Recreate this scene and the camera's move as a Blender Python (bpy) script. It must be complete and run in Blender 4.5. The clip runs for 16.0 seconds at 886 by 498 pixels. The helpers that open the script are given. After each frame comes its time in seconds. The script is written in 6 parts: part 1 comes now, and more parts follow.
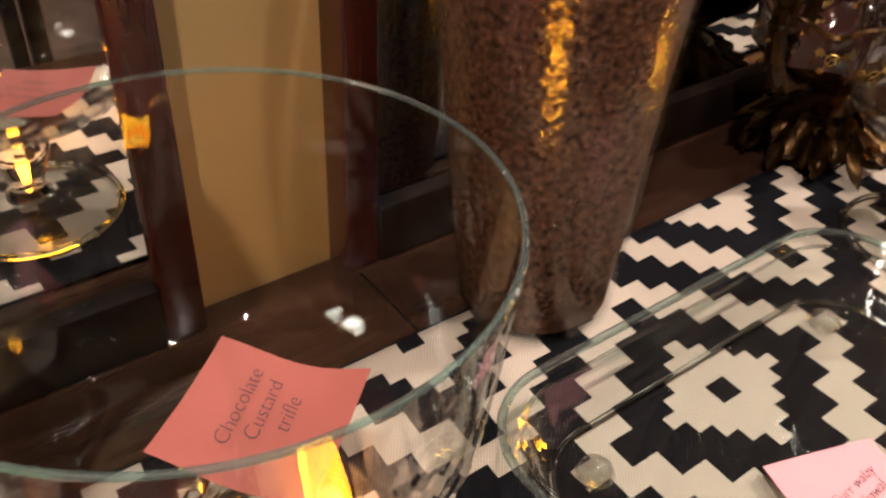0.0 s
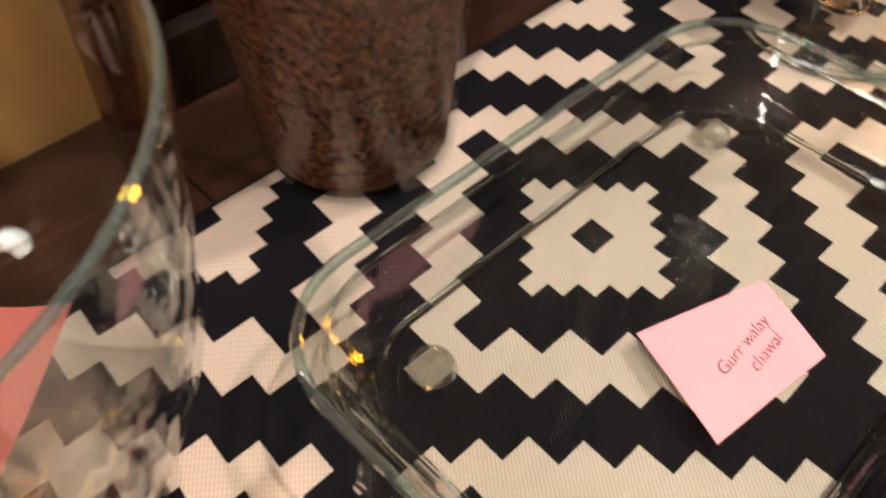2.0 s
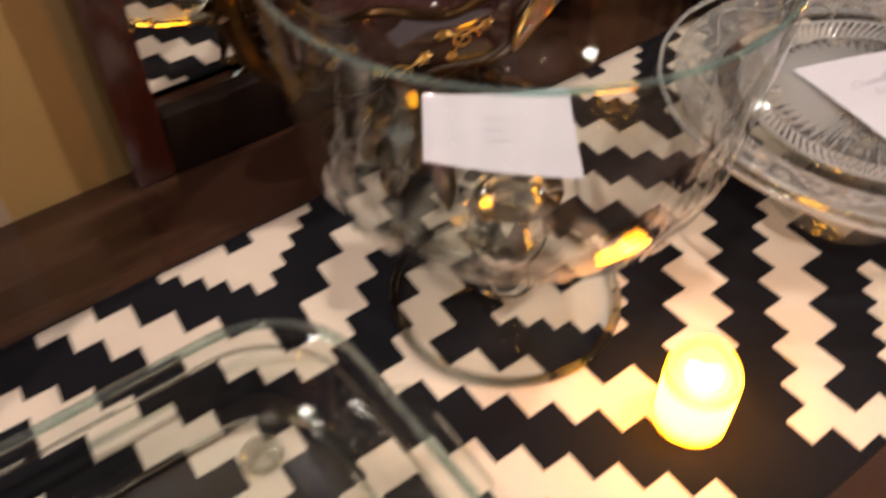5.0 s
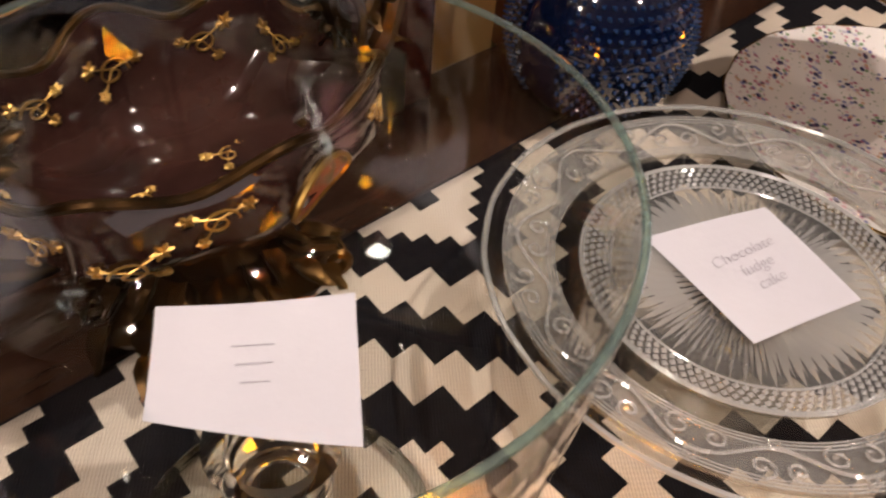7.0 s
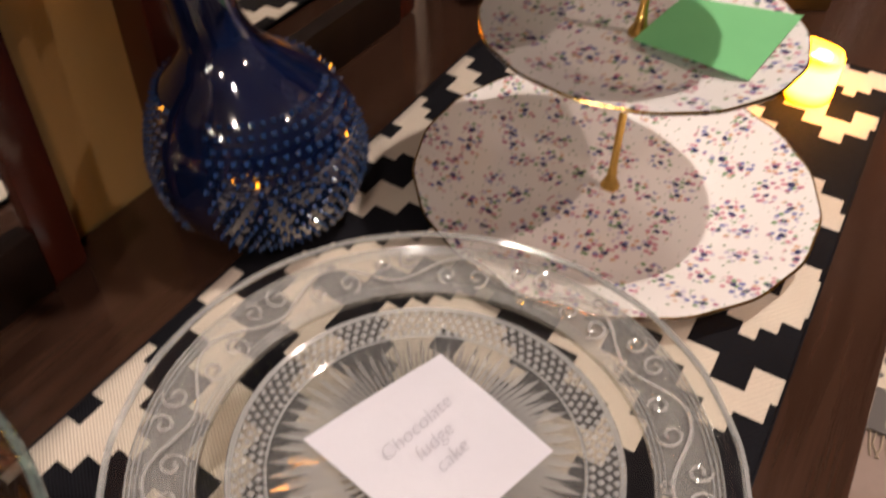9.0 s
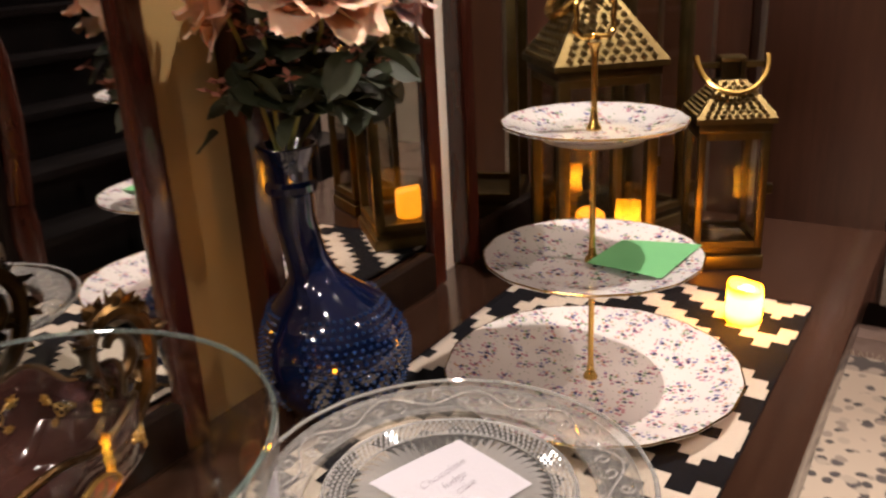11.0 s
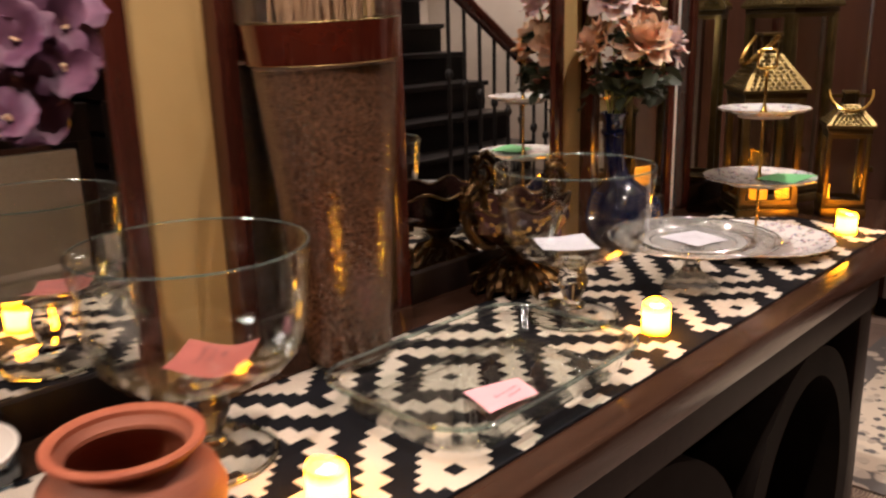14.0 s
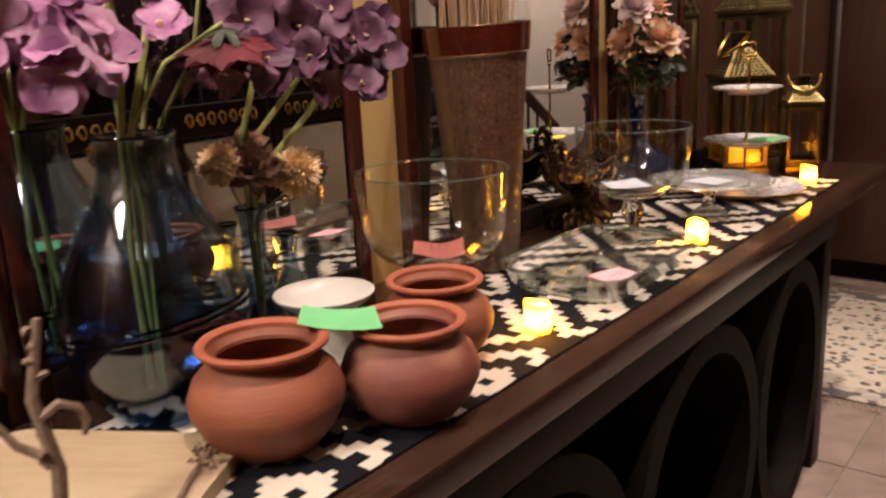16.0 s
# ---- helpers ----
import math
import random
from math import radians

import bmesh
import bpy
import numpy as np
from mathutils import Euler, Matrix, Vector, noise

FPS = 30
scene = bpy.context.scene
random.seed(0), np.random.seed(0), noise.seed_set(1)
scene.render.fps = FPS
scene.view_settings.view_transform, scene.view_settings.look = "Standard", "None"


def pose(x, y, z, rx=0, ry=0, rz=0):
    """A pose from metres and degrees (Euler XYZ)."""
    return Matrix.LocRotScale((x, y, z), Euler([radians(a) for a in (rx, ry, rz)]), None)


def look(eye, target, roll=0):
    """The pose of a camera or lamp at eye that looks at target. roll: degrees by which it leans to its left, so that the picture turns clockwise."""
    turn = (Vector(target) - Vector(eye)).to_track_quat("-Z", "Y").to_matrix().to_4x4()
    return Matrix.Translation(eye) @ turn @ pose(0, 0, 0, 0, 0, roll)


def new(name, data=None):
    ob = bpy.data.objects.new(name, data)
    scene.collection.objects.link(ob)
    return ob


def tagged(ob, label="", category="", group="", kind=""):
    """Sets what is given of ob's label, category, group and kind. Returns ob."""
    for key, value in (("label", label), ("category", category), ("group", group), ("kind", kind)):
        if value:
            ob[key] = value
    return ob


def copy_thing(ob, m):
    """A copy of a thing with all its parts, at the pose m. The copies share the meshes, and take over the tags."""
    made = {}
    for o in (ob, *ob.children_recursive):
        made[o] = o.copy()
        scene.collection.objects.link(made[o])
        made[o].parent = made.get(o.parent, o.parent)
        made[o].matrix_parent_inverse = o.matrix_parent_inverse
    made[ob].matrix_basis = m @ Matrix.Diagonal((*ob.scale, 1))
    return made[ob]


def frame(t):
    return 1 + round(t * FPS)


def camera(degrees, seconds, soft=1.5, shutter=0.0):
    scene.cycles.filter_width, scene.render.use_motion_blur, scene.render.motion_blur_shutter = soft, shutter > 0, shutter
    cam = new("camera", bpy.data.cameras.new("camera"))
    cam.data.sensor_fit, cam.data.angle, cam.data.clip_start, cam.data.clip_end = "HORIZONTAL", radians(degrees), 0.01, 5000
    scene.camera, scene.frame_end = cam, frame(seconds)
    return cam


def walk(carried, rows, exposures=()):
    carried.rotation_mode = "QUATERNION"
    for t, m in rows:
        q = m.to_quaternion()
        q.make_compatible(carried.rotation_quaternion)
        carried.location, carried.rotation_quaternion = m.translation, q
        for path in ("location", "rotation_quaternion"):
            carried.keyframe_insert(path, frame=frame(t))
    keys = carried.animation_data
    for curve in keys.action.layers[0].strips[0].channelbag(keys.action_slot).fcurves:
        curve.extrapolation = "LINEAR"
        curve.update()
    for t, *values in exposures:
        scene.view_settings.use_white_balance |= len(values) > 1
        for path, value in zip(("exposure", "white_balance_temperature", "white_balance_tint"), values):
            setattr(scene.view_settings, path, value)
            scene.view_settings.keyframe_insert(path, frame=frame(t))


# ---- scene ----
cam = camera(55.5, 16.0, soft=2.3, shutter=0.5)
PATH = [
    (0, (-0.4145, -0.2025, 1.2017), (0.0809, 0.4246, 0.6005), 3.16),
    (0.5, (-0.3849, -0.1649, 1.1857), (0.0746, 0.4440, 0.5391), 4.01),
    (1, (-0.3578, -0.1578, 1.1778), (0.0736, 0.4269, 0.4908), 2.68),
    (1.5, (-0.3169, -0.1501, 1.1556), (0.1332, 0.3620, 0.4241), 3.30),
    (2, (-0.2874, -0.1594, 1.1400), (0.1773, 0.2878, 0.3758), 2.26),
    (2.5, (-0.2637, -0.1544, 1.1238), (0.2009, 0.2437, 0.3328), 2.08),
    (3, (-0.2362, -0.1596, 1.1258), (0.2047, 0.2192, 0.3121), 3.28),
    (3.5, (-0.1731, -0.2047, 1.1336), (0.2040, 0.2203, 0.3107), 2.17),
    (4, (-0.1005, -0.2374, 1.1569), (0.2255, 0.2433, 0.3429), 0.13),
    (4.5, (-0.0335, -0.2713, 1.1972), (0.3075, 0.2630, 0.4237), -1.09),
    (4.8, (0.0198, -0.2689, 1.1917), (0.3998, 0.2912, 0.4556), -1.65),
    (5, (0.0551, -0.2538, 1.1882), (0.4647, 0.3122, 0.4727), -1.22),
    (5.2, (0.0896, -0.2322, 1.1888), (0.5153, 0.3276, 0.4778), -0.75),
    (7.3, (0.2195, -0.1644, 1.1763), (0.7373, 0.3168, 0.4690), 4.84),
    (7.5, (0.2345, -0.1683, 1.1724), (0.7583, 0.3025, 0.4624), 4.03),
    (8, (0.2783, -0.1730, 1.1605), (0.8334, 0.2551, 0.4474), 4.16),
    (8.5, (0.3177, -0.1765, 1.1656), (0.9049, 0.2125, 0.4557), 3.10),
    (9, (0.3601, -0.1715, 1.1956), (0.9950, 0.1875, 0.5115), 1.05),
    (9.5, (0.3580, -0.1984, 1.2323), (1.0685, 0.1722, 0.6340), -1.35),
    (9.7, (0.3376, -0.2107, 1.2570), (1.0764, 0.1597, 0.6939), -1.34),
    (11.8, (0.0002, -0.4380, 1.2022), (0.7682, 0.1482, 0.9443), -1.87),
    (12, (-0.0361, -0.4657, 1.2014), (0.7127, 0.1412, 0.9347), -2.53),
    (12.5, (-0.1825, -0.5158, 1.2049), (0.5446, 0.1088, 0.9197), -2.88),
    (13, (-0.4209, -0.5837, 1.2051), (0.2998, 0.0498, 0.9235), -3.62),
    (13.5, (-0.6035, -0.6375, 1.2203), (0.1110, 0.0079, 0.9500), -2.94),
    (14, (-0.7520, -0.7114, 1.2354), (-0.0544, -0.0438, 0.9751), -1.45),
    (14.5, (-0.9103, -0.8033, 1.2498), (-0.2483, -0.0994, 0.9923), -1.57),
    (15, (-1.0499, -0.8396, 1.2540), (-0.3886, -0.1310, 1.0080), -2.06),
    (15.5, (-1.1825, -0.7834, 1.2277), (-0.4697, -0.1239, 0.9892), -3.34),
    (16, (-1.3415, -0.7737, 1.2244), (-0.5851, -0.1672, 0.9790), -2.85),
]
walk(cam, [(t, look(eye, target, roll)) for t, eye, target, roll in PATH], exposures=[(0.0, 0.10), (3.0, 0.02), (5.0, -0.06), (7.5, -0.03), (9.7, 0.04), (11.8, 0.33), (16.0, 0.22)])

T = 0.78          # height of the console top above the floor
MIRROR_Y = 0.262  # face of the mirrors
CEIL = 2.75

scene.cycles.max_bounces = 14
scene.cycles.transparent_max_bounces = 24
scene.cycles.caustics_reflective = False
scene.cycles.caustics_refractive = False

# ---- world and lamps ----
world = bpy.data.worlds.new("night")
scene.world = world
world.use_nodes = True
world.node_tree.nodes["Background"].inputs[0].default_value = (0.010, 0.008, 0.006, 1)
world.node_tree.nodes["Background"].inputs[1].default_value = 0.3


def spot(x, y, watts, size=62, radius=0.022, colour=(1.0, 0.755, 0.665), aim=None, blend=0.55):
    data = bpy.data.lights.new("downlight", "SPOT")
    data.energy, data.spot_size, data.spot_blend, data.shadow_soft_size, data.color = watts, radians(size), blend, radius, colour
    ob = new("downlight_lamp", data)
    ob.matrix_world = look((x, y, CEIL - 0.03), aim or (x, y, 0.0))
    return ob


spot(1.15, -0.50, 118, 72, colour=(1.0, 0.86, 0.77), aim=(0.80, -0.08, T))
# added fill, no known source: brightens the lanterns, closet, rug and floor
spot(2.25, -0.55, 92, 84, colour=(1.0, 0.82, 0.70))
spot(-0.02, -0.50, 60, 50, colour=(1.0, 0.83, 0.77), aim=(-0.08, -0.05, T))
spot(-0.90, -0.60, 116, 74, colour=(1.0, 0.79, 0.69), aim=(-0.62, 0.0, T + 0.1))
spot(1.15, -1.75, 105, 110)
spot(4.05, -2.6, 150, 110)
spot(2.0, -1.35, 62, 84)

panel_data = bpy.data.lights.new("ceiling_panel", "AREA")
panel_data.shape, panel_data.size, panel_data.size_y, panel_data.energy, panel_data.color = "RECTANGLE", 0.86, 0.50, 48, (1.0, 0.90, 0.80)
panel_lamp = new("ceiling_panel_lamp", panel_data)
panel_lamp.matrix_world = look((-2.62, -0.02, CEIL - 0.021), (-2.62, -0.02, 0))


# ---- helpers ----
def link(nt, a, b):
    nt.links.new(a, b)


def mat(name, colour=(0.5, 0.5, 0.5), rough=0.5, metal=0.0, spec=0.5, vary=None, scale=20.0, vary2=None, scale2=4.0, bump=0.0, bump_scale=200.0, coat=0.0, stretch=(1, 1, 1), sub=0.0, rvar=0.0):
    """A surface with colour that varies at two scales and fine relief."""
    m = bpy.data.materials.new(name)
    m.use_nodes = True
    nt = m.node_tree
    b = nt.nodes["Principled BSDF"]
    b.inputs["Base Color"].default_value = (*colour, 1)
    b.inputs["Roughness"].default_value = rough
    b.inputs["Metallic"].default_value = metal
    b.inputs["Specular IOR Level"].default_value = spec
    b.inputs["Coat Weight"].default_value = coat
    b.inputs["Coat Roughness"].default_value = 0.08
    if sub:
        b.inputs["Subsurface Weight"].default_value = sub
        b.inputs["Subsurface Radius"].default_value = (0.01, 0.006, 0.004)
    tc = nt.nodes.new("ShaderNodeTexCoord")
    mp = nt.nodes.new("ShaderNodeMapping")
    mp.inputs["Scale"].default_value = stretch
    link(nt, tc.outputs["Object"], mp.inputs["Vector"])
    src = None
    if vary:
        n = nt.nodes.new("ShaderNodeTexNoise")
        n.inputs["Scale"].default_value, n.inputs["Detail"].default_value, n.inputs["Roughness"].default_value = scale, 6, 0.65
        link(nt, mp.outputs[0], n.inputs["Vector"])
        r = nt.nodes.new("ShaderNodeValToRGB")
        r.color_ramp.elements[0].position, r.color_ramp.elements[1].position = 0.35, 0.68
        r.color_ramp.elements[0].color, r.color_ramp.elements[1].color = (*colour, 1), (*vary, 1)
        link(nt, n.outputs["Fac"], r.inputs["Fac"])
        src = r.outputs["Color"]
        if vary2:
            n2 = nt.nodes.new("ShaderNodeTexNoise")
            n2.inputs["Scale"].default_value, n2.inputs["Detail"].default_value = scale2, 3
            link(nt, tc.outputs["Object"], n2.inputs["Vector"])
            mx = nt.nodes.new("ShaderNodeMix")
            mx.data_type = "RGBA"
            r2 = nt.nodes.new("ShaderNodeValToRGB")
            r2.color_ramp.elements[0].position, r2.color_ramp.elements[1].position = 0.45, 0.7
            link(nt, n2.outputs["Fac"], r2.inputs["Fac"])
            link(nt, r2.outputs["Color"], mx.inputs["Factor"])
            link(nt, src, mx.inputs["A"])
            mx.inputs["B"].default_value = (*vary2, 1)
            src = mx.outputs["Result"]
        link(nt, src, b.inputs["Base Color"])
        if rvar:
            mr = nt.nodes.new("ShaderNodeMapRange")
            mr.inputs["To Min"].default_value, mr.inputs["To Max"].default_value = max(rough - rvar, 0.02), min(rough + rvar, 1)
            link(nt, n.outputs["Fac"], mr.inputs["Value"])
            link(nt, mr.outputs[0], b.inputs["Roughness"])
    if bump:
        nb = nt.nodes.new("ShaderNodeTexNoise")
        nb.inputs["Scale"].default_value, nb.inputs["Detail"].default_value = bump_scale, 4
        link(nt, mp.outputs[0], nb.inputs["Vector"])
        bp = nt.nodes.new("ShaderNodeBump")
        bp.inputs["Strength"].default_value, bp.inputs["Distance"].default_value = bump, 0.002
        link(nt, nb.outputs["Fac"], bp.inputs["Height"])
        link(nt, bp.outputs[0], b.inputs["Normal"])
    return m


def thin_glass(name, tint=(0.95, 0.97, 0.96), ior=1.5, rough=0.01, milky=0.0, bump=0.0, bump_scale=60.0, gloss=(1, 1, 1), edge=0.85):
    """Clear or tinted glass: what is behind shows through, the angle of view drives the gloss alone."""
    m = bpy.data.materials.new(name)
    m.use_nodes = True
    nt = m.node_tree
    nt.nodes.remove(nt.nodes["Principled BSDF"])
    out = nt.nodes["Material Output"]
    tr, gl, lw, mx = (nt.nodes.new("ShaderNode" + k) for k in ("BsdfTransparent", "BsdfGlossy", "LayerWeight", "MixShader"))
    lw.inputs["Blend"].default_value = 0.5
    pw, sc = nt.nodes.new("ShaderNodeMath"), nt.nodes.new("ShaderNodeMath")
    pw.operation, sc.operation = "POWER", "MULTIPLY_ADD"
    pw.inputs[1].default_value = 3.0
    f0 = ((ior - 1) / (ior + 1)) ** 2
    sc.inputs[1].default_value, sc.inputs[2].default_value = edge, f0
    link(nt, lw.outputs["Facing"], pw.inputs[0])
    link(nt, pw.outputs[0], sc.inputs[0])
    tr.inputs["Color"].default_value = (*tint, 1)
    gl.inputs["Color"].default_value = (*gloss, 1)
    gl.inputs["Roughness"].default_value = rough
    body = tr.outputs[0]
    if milky:
        df, m2 = nt.nodes.new("ShaderNodeBsdfDiffuse"), nt.nodes.new("ShaderNodeMixShader")
        df.inputs["Color"].default_value = (*(0.95 * t ** 0.5 for t in tint), 1)
        m2.inputs[0].default_value = milky
        link(nt, body, m2.inputs[1])
        link(nt, df.outputs[0], m2.inputs[2])
        body = m2.outputs[0]
    if bump:
        nb, bp = nt.nodes.new("ShaderNodeTexNoise"), nt.nodes.new("ShaderNodeBump")
        tc = nt.nodes.new("ShaderNodeTexCoord")
        link(nt, tc.outputs["Object"], nb.inputs["Vector"])
        nb.inputs["Scale"].default_value = bump_scale
        bp.inputs["Strength"].default_value, bp.inputs["Distance"].default_value = bump, 0.003
        link(nt, nb.outputs["Fac"], bp.inputs["Height"])
        link(nt, bp.outputs[0], gl.inputs["Normal"])
        link(nt, bp.outputs[0], lw.inputs["Normal"])
    link(nt, sc.outputs[0], mx.inputs[0])
    link(nt, body, mx.inputs[1])
    link(nt, gl.outputs[0], mx.inputs[2])
    link(nt, mx.outputs[0], out.inputs["Surface"])
    return m


def solid_glass(name, tint=(0.96, 0.98, 0.97), rough=0.02):
    m = bpy.data.materials.new(name)
    m.use_nodes = True
    b = m.node_tree.nodes["Principled BSDF"]
    b.inputs["Base Color"].default_value = (*tint, 1)
    b.inputs["Transmission Weight"].default_value = 1
    b.inputs["Roughness"].default_value = rough
    b.inputs["IOR"].default_value = 1.48
    return m


def glow(name, colour, strength):
    m = bpy.data.materials.new(name)
    m.use_nodes = True
    b = m.node_tree.nodes["Principled BSDF"]
    b.inputs["Base Color"].default_value = (0.60, 0.48, 0.26, 1)
    b.inputs["Emission Color"].default_value = (*colour, 1)
    b.inputs["Emission Strength"].default_value = strength
    return m


def lit_wax(name, low, mid, strength, high):
    """Translucent wax lit by a bulb inside: the upper middle of the body gives off the most light."""
    m = glow(name, low, strength)
    nt = m.node_tree
    b = nt.nodes["Principled BSDF"]
    tc, sp, r = (nt.nodes.new("ShaderNode" + k) for k in ("TexCoord", "SeparateXYZ", "ValToRGB"))
    dv = nt.nodes.new("ShaderNodeMath")
    dv.operation = "DIVIDE"
    dv.inputs[1].default_value = high
    link(nt, tc.outputs["Object"], sp.inputs[0])
    link(nt, sp.outputs["Z"], dv.inputs[0])
    link(nt, dv.outputs[0], r.inputs["Fac"])
    e = r.color_ramp.elements
    e[0].position, e[1].position = 0.05, 0.95
    e[0].color = (*(0.40 * c for c in low), 1)
    e[1].color = (*(0.55 * c for c in low), 1)
    for at, colour, k in ((0.30, mid, 1.0), (0.72, mid, 1.15)):
        q = e.new(at)
        q.color = (*(min(k * c, 1.0) for c in colour), 1)
    link(nt, r.outputs["Color"], b.inputs["Emission Color"])
    return m


def smooth(bm, limit=40):
    for f in bm.faces:
        f.smooth = True
    c = radians(limit)
    for e in bm.edges:
        if len(e.link_faces) == 2 and e.calc_face_angle(0) > c:
            e.smooth = False


def part(name, bm, material, parent=None, label="", flat=False, limit=40):
    bmesh.ops.recalc_face_normals(bm, faces=bm.faces)
    if not flat:
        smooth(bm, limit)
    me = bpy.data.meshes.new(name)
    bm.to_mesh(me)
    bm.free()
    for m in material if isinstance(material, (list, tuple)) else (material,):
        me.materials.append(m)
    ob = new(name, me)
    if parent is not None:
        ob.parent = parent
    if label:
        tagged(ob, label)
    return ob


def thing(name, label, category, at=(0, 0, 0), rz=0.0, group="", kind=""):
    ob = new(name)
    ob.empty_display_size = 0.05
    ob.matrix_world = pose(*at, 0, 0, rz)
    return tagged(ob, label, category, group, kind)


def lathe(profile, seg=64, wave=None, close=False):
    """Turns a profile of (radius, height) about z. wave(angle, radius, height) may move a ring's point."""
    bm = bmesh.new()
    rings = []
    for r, z in profile:
        if r < 1e-6:
            rings.append([bm.verts.new((0, 0, z))])
            continue
        ring = []
        for i in range(seg):
            a = 2 * math.pi * i / seg
            rr, zz = wave(a, r, z) if wave else (r, z)
            ring.append(bm.verts.new((rr * math.cos(a), rr * math.sin(a), zz)))
        rings.append(ring)
    pairs = list(zip(rings, rings[1:])) + ([(rings[-1], rings[0])] if close else [])
    for a, b in pairs:
        for i in range(seg):
            j = (i + 1) % seg
            if len(a) == 1 and len(b) == 1:
                continue
            if len(a) == 1:
                bm.faces.new((a[0], b[i], b[j]))
            elif len(b) == 1:
                bm.faces.new((a[i], b[0], a[j]))
            else:
                bm.faces.new((a[i], b[i], b[j], a[j]))
    return bm


def shell(outer, thick, seg=64, wave=None):
    """A vessel: outer profile from the base's centre up to the rim, and an inner wall at a thickness."""
    inner = [(max(r - thick, 0.0), z + (thick if i == 0 or r < 1e-6 else 0)) for i, (r, z) in enumerate(outer)]
    inner = [(r, max(z, outer[0][1] + thick)) for r, z in inner]
    top = outer[-1]
    rim = [(top[0] - thick * 0.15, top[1] + thick * 0.35), (top[0] - thick * 0.85, top[1] + thick * 0.35)]
    return lathe(outer + rim + inner[::-1], seg, wave)


def tube(points, radius, seg=8, close=False, bm=None, flat=1.0):
    """A round bar along points; radius is a number or one per point."""
    bm = bm or bmesh.new()
    pts = [Vector(p) for p in points]
    n = len(pts)
    rad = radius if isinstance(radius, (list, tuple)) else [radius] * n
    rings, up = [], Vector((0.13, 0.21, 0.97)).normalized()
    for i, p in enumerate(pts):
        d = pts[(i + 1) % n] - pts[i - 1] if close or 0 < i < n - 1 else (pts[1] - pts[0] if i == 0 else pts[-1] - pts[-2])
        d.normalize()
        if abs(d.dot(up)) > 0.98:
            up = Vector((1, 0.1, 0)).normalized()
        s = d.cross(up).normalized()
        u = s.cross(d).normalized()
        up = u
        rings.append([bm.verts.new(p + rad[i] * (math.cos(a) * s + flat * math.sin(a) * u)) for a in (2 * math.pi * k / seg for k in range(seg))])
    for a, b in list(zip(rings, rings[1:])) + ([(rings[-1], rings[0])] if close else []):
        for k in range(seg):
            j = (k + 1) % seg
            bm.faces.new((a[k], a[j], b[j], b[k]))
    if not close:
        bm.faces.new(rings[0][::-1])
        bm.faces.new(rings[-1])
    return bm


def box(x0, x1, y0, y1, z0, z1, bevel=0.0, bm=None, m=None):
    own = bmesh.new()
    bmesh.ops.create_cube(own, size=1)
    for v in own.verts:
        v.co = Vector(((x0 + x1) / 2 + v.co.x * (x1 - x0), (y0 + y1) / 2 + v.co.y * (y1 - y0), (z0 + z1) / 2 + v.co.z * (z1 - z0)))
    if bevel:
        bmesh.ops.bevel(own, geom=own.edges, offset=bevel, segments=2, affect="EDGES", profile=0.6)
    if m is not None:
        own.transform(m)
    if bm is None:
        return own
    join(bm, own)
    return bm


def join(bm, other):
    me = bpy.data.meshes.new("tmp")
    other.to_mesh(me)
    other.free()
    bm.from_mesh(me)
    bpy.data.meshes.remove(me)
    return bm


def extrude_outline(points, z0, z1, bevel=0.0):
    """A slab from an outline in x, y."""
    bm = bmesh.new()
    lo = [bm.verts.new((x, y, z0)) for x, y in points]
    hi = [bm.verts.new((x, y, z1)) for x, y in points]
    n = len(points)
    bm.faces.new(lo[::-1])
    top = bm.faces.new(hi)
    for i in range(n):
        j = (i + 1) % n
        bm.faces.new((lo[i], lo[j], hi[j], hi[i]))
    if bevel:
        bmesh.ops.bevel(bm, geom=list(top.edges), offset=bevel, segments=2, affect="EDGES")
    return bm


def petal(bm, m, length, width, cup=0.3, curl=0.2, ns=4, nt=5, tip=0.5, ruffle=0.0, seed=0, blunt=False):
    """One petal that grows along +x from the origin, cupped across and curled along."""
    grid = []
    for i in range(nt + 1):
        t = i / nt
        w = width * (math.sin(math.pi * min(t ** 0.75 * (1 - 0.13 * tip), 1.0)) ** 0.7 if 0 < t else 0.06)
        if i == nt:
            w = width * 0.22 * (1.2 - tip)
        if blunt:
            w = width * max(1 - (1.75 * t - 0.95) ** 2, 0.02) ** 0.55
        row = []
        for j in range(ns + 1):
            s = j / ns * 2 - 1
            x = length * t * (1 - (0.22 if blunt else 0.08) * s * s * t)
            z = cup * width * (s * s) * math.sin(math.pi * min(t + 0.15, 1)) * 0.5 + curl * length * t * t
            z += ruffle * width * math.sin(7 * s + 9 * t + seed) * t
            row.append(bm.verts.new(m @ Vector((x, s * w / 2, z))))
        grid.append(row)
    for i in range(nt):
        for j in range(ns):
            bm.faces.new((grid[i][j], grid[i + 1][j], grid[i + 1][j + 1], grid[i][j + 1]))


def turn(x=0, y=0, z=0):
    return Euler((radians(x), radians(y), radians(z))).to_matrix().to_4x4()


def aim_z(d):
    return Vector(d).to_track_quat("Z", "Y").to_matrix().to_4x4()


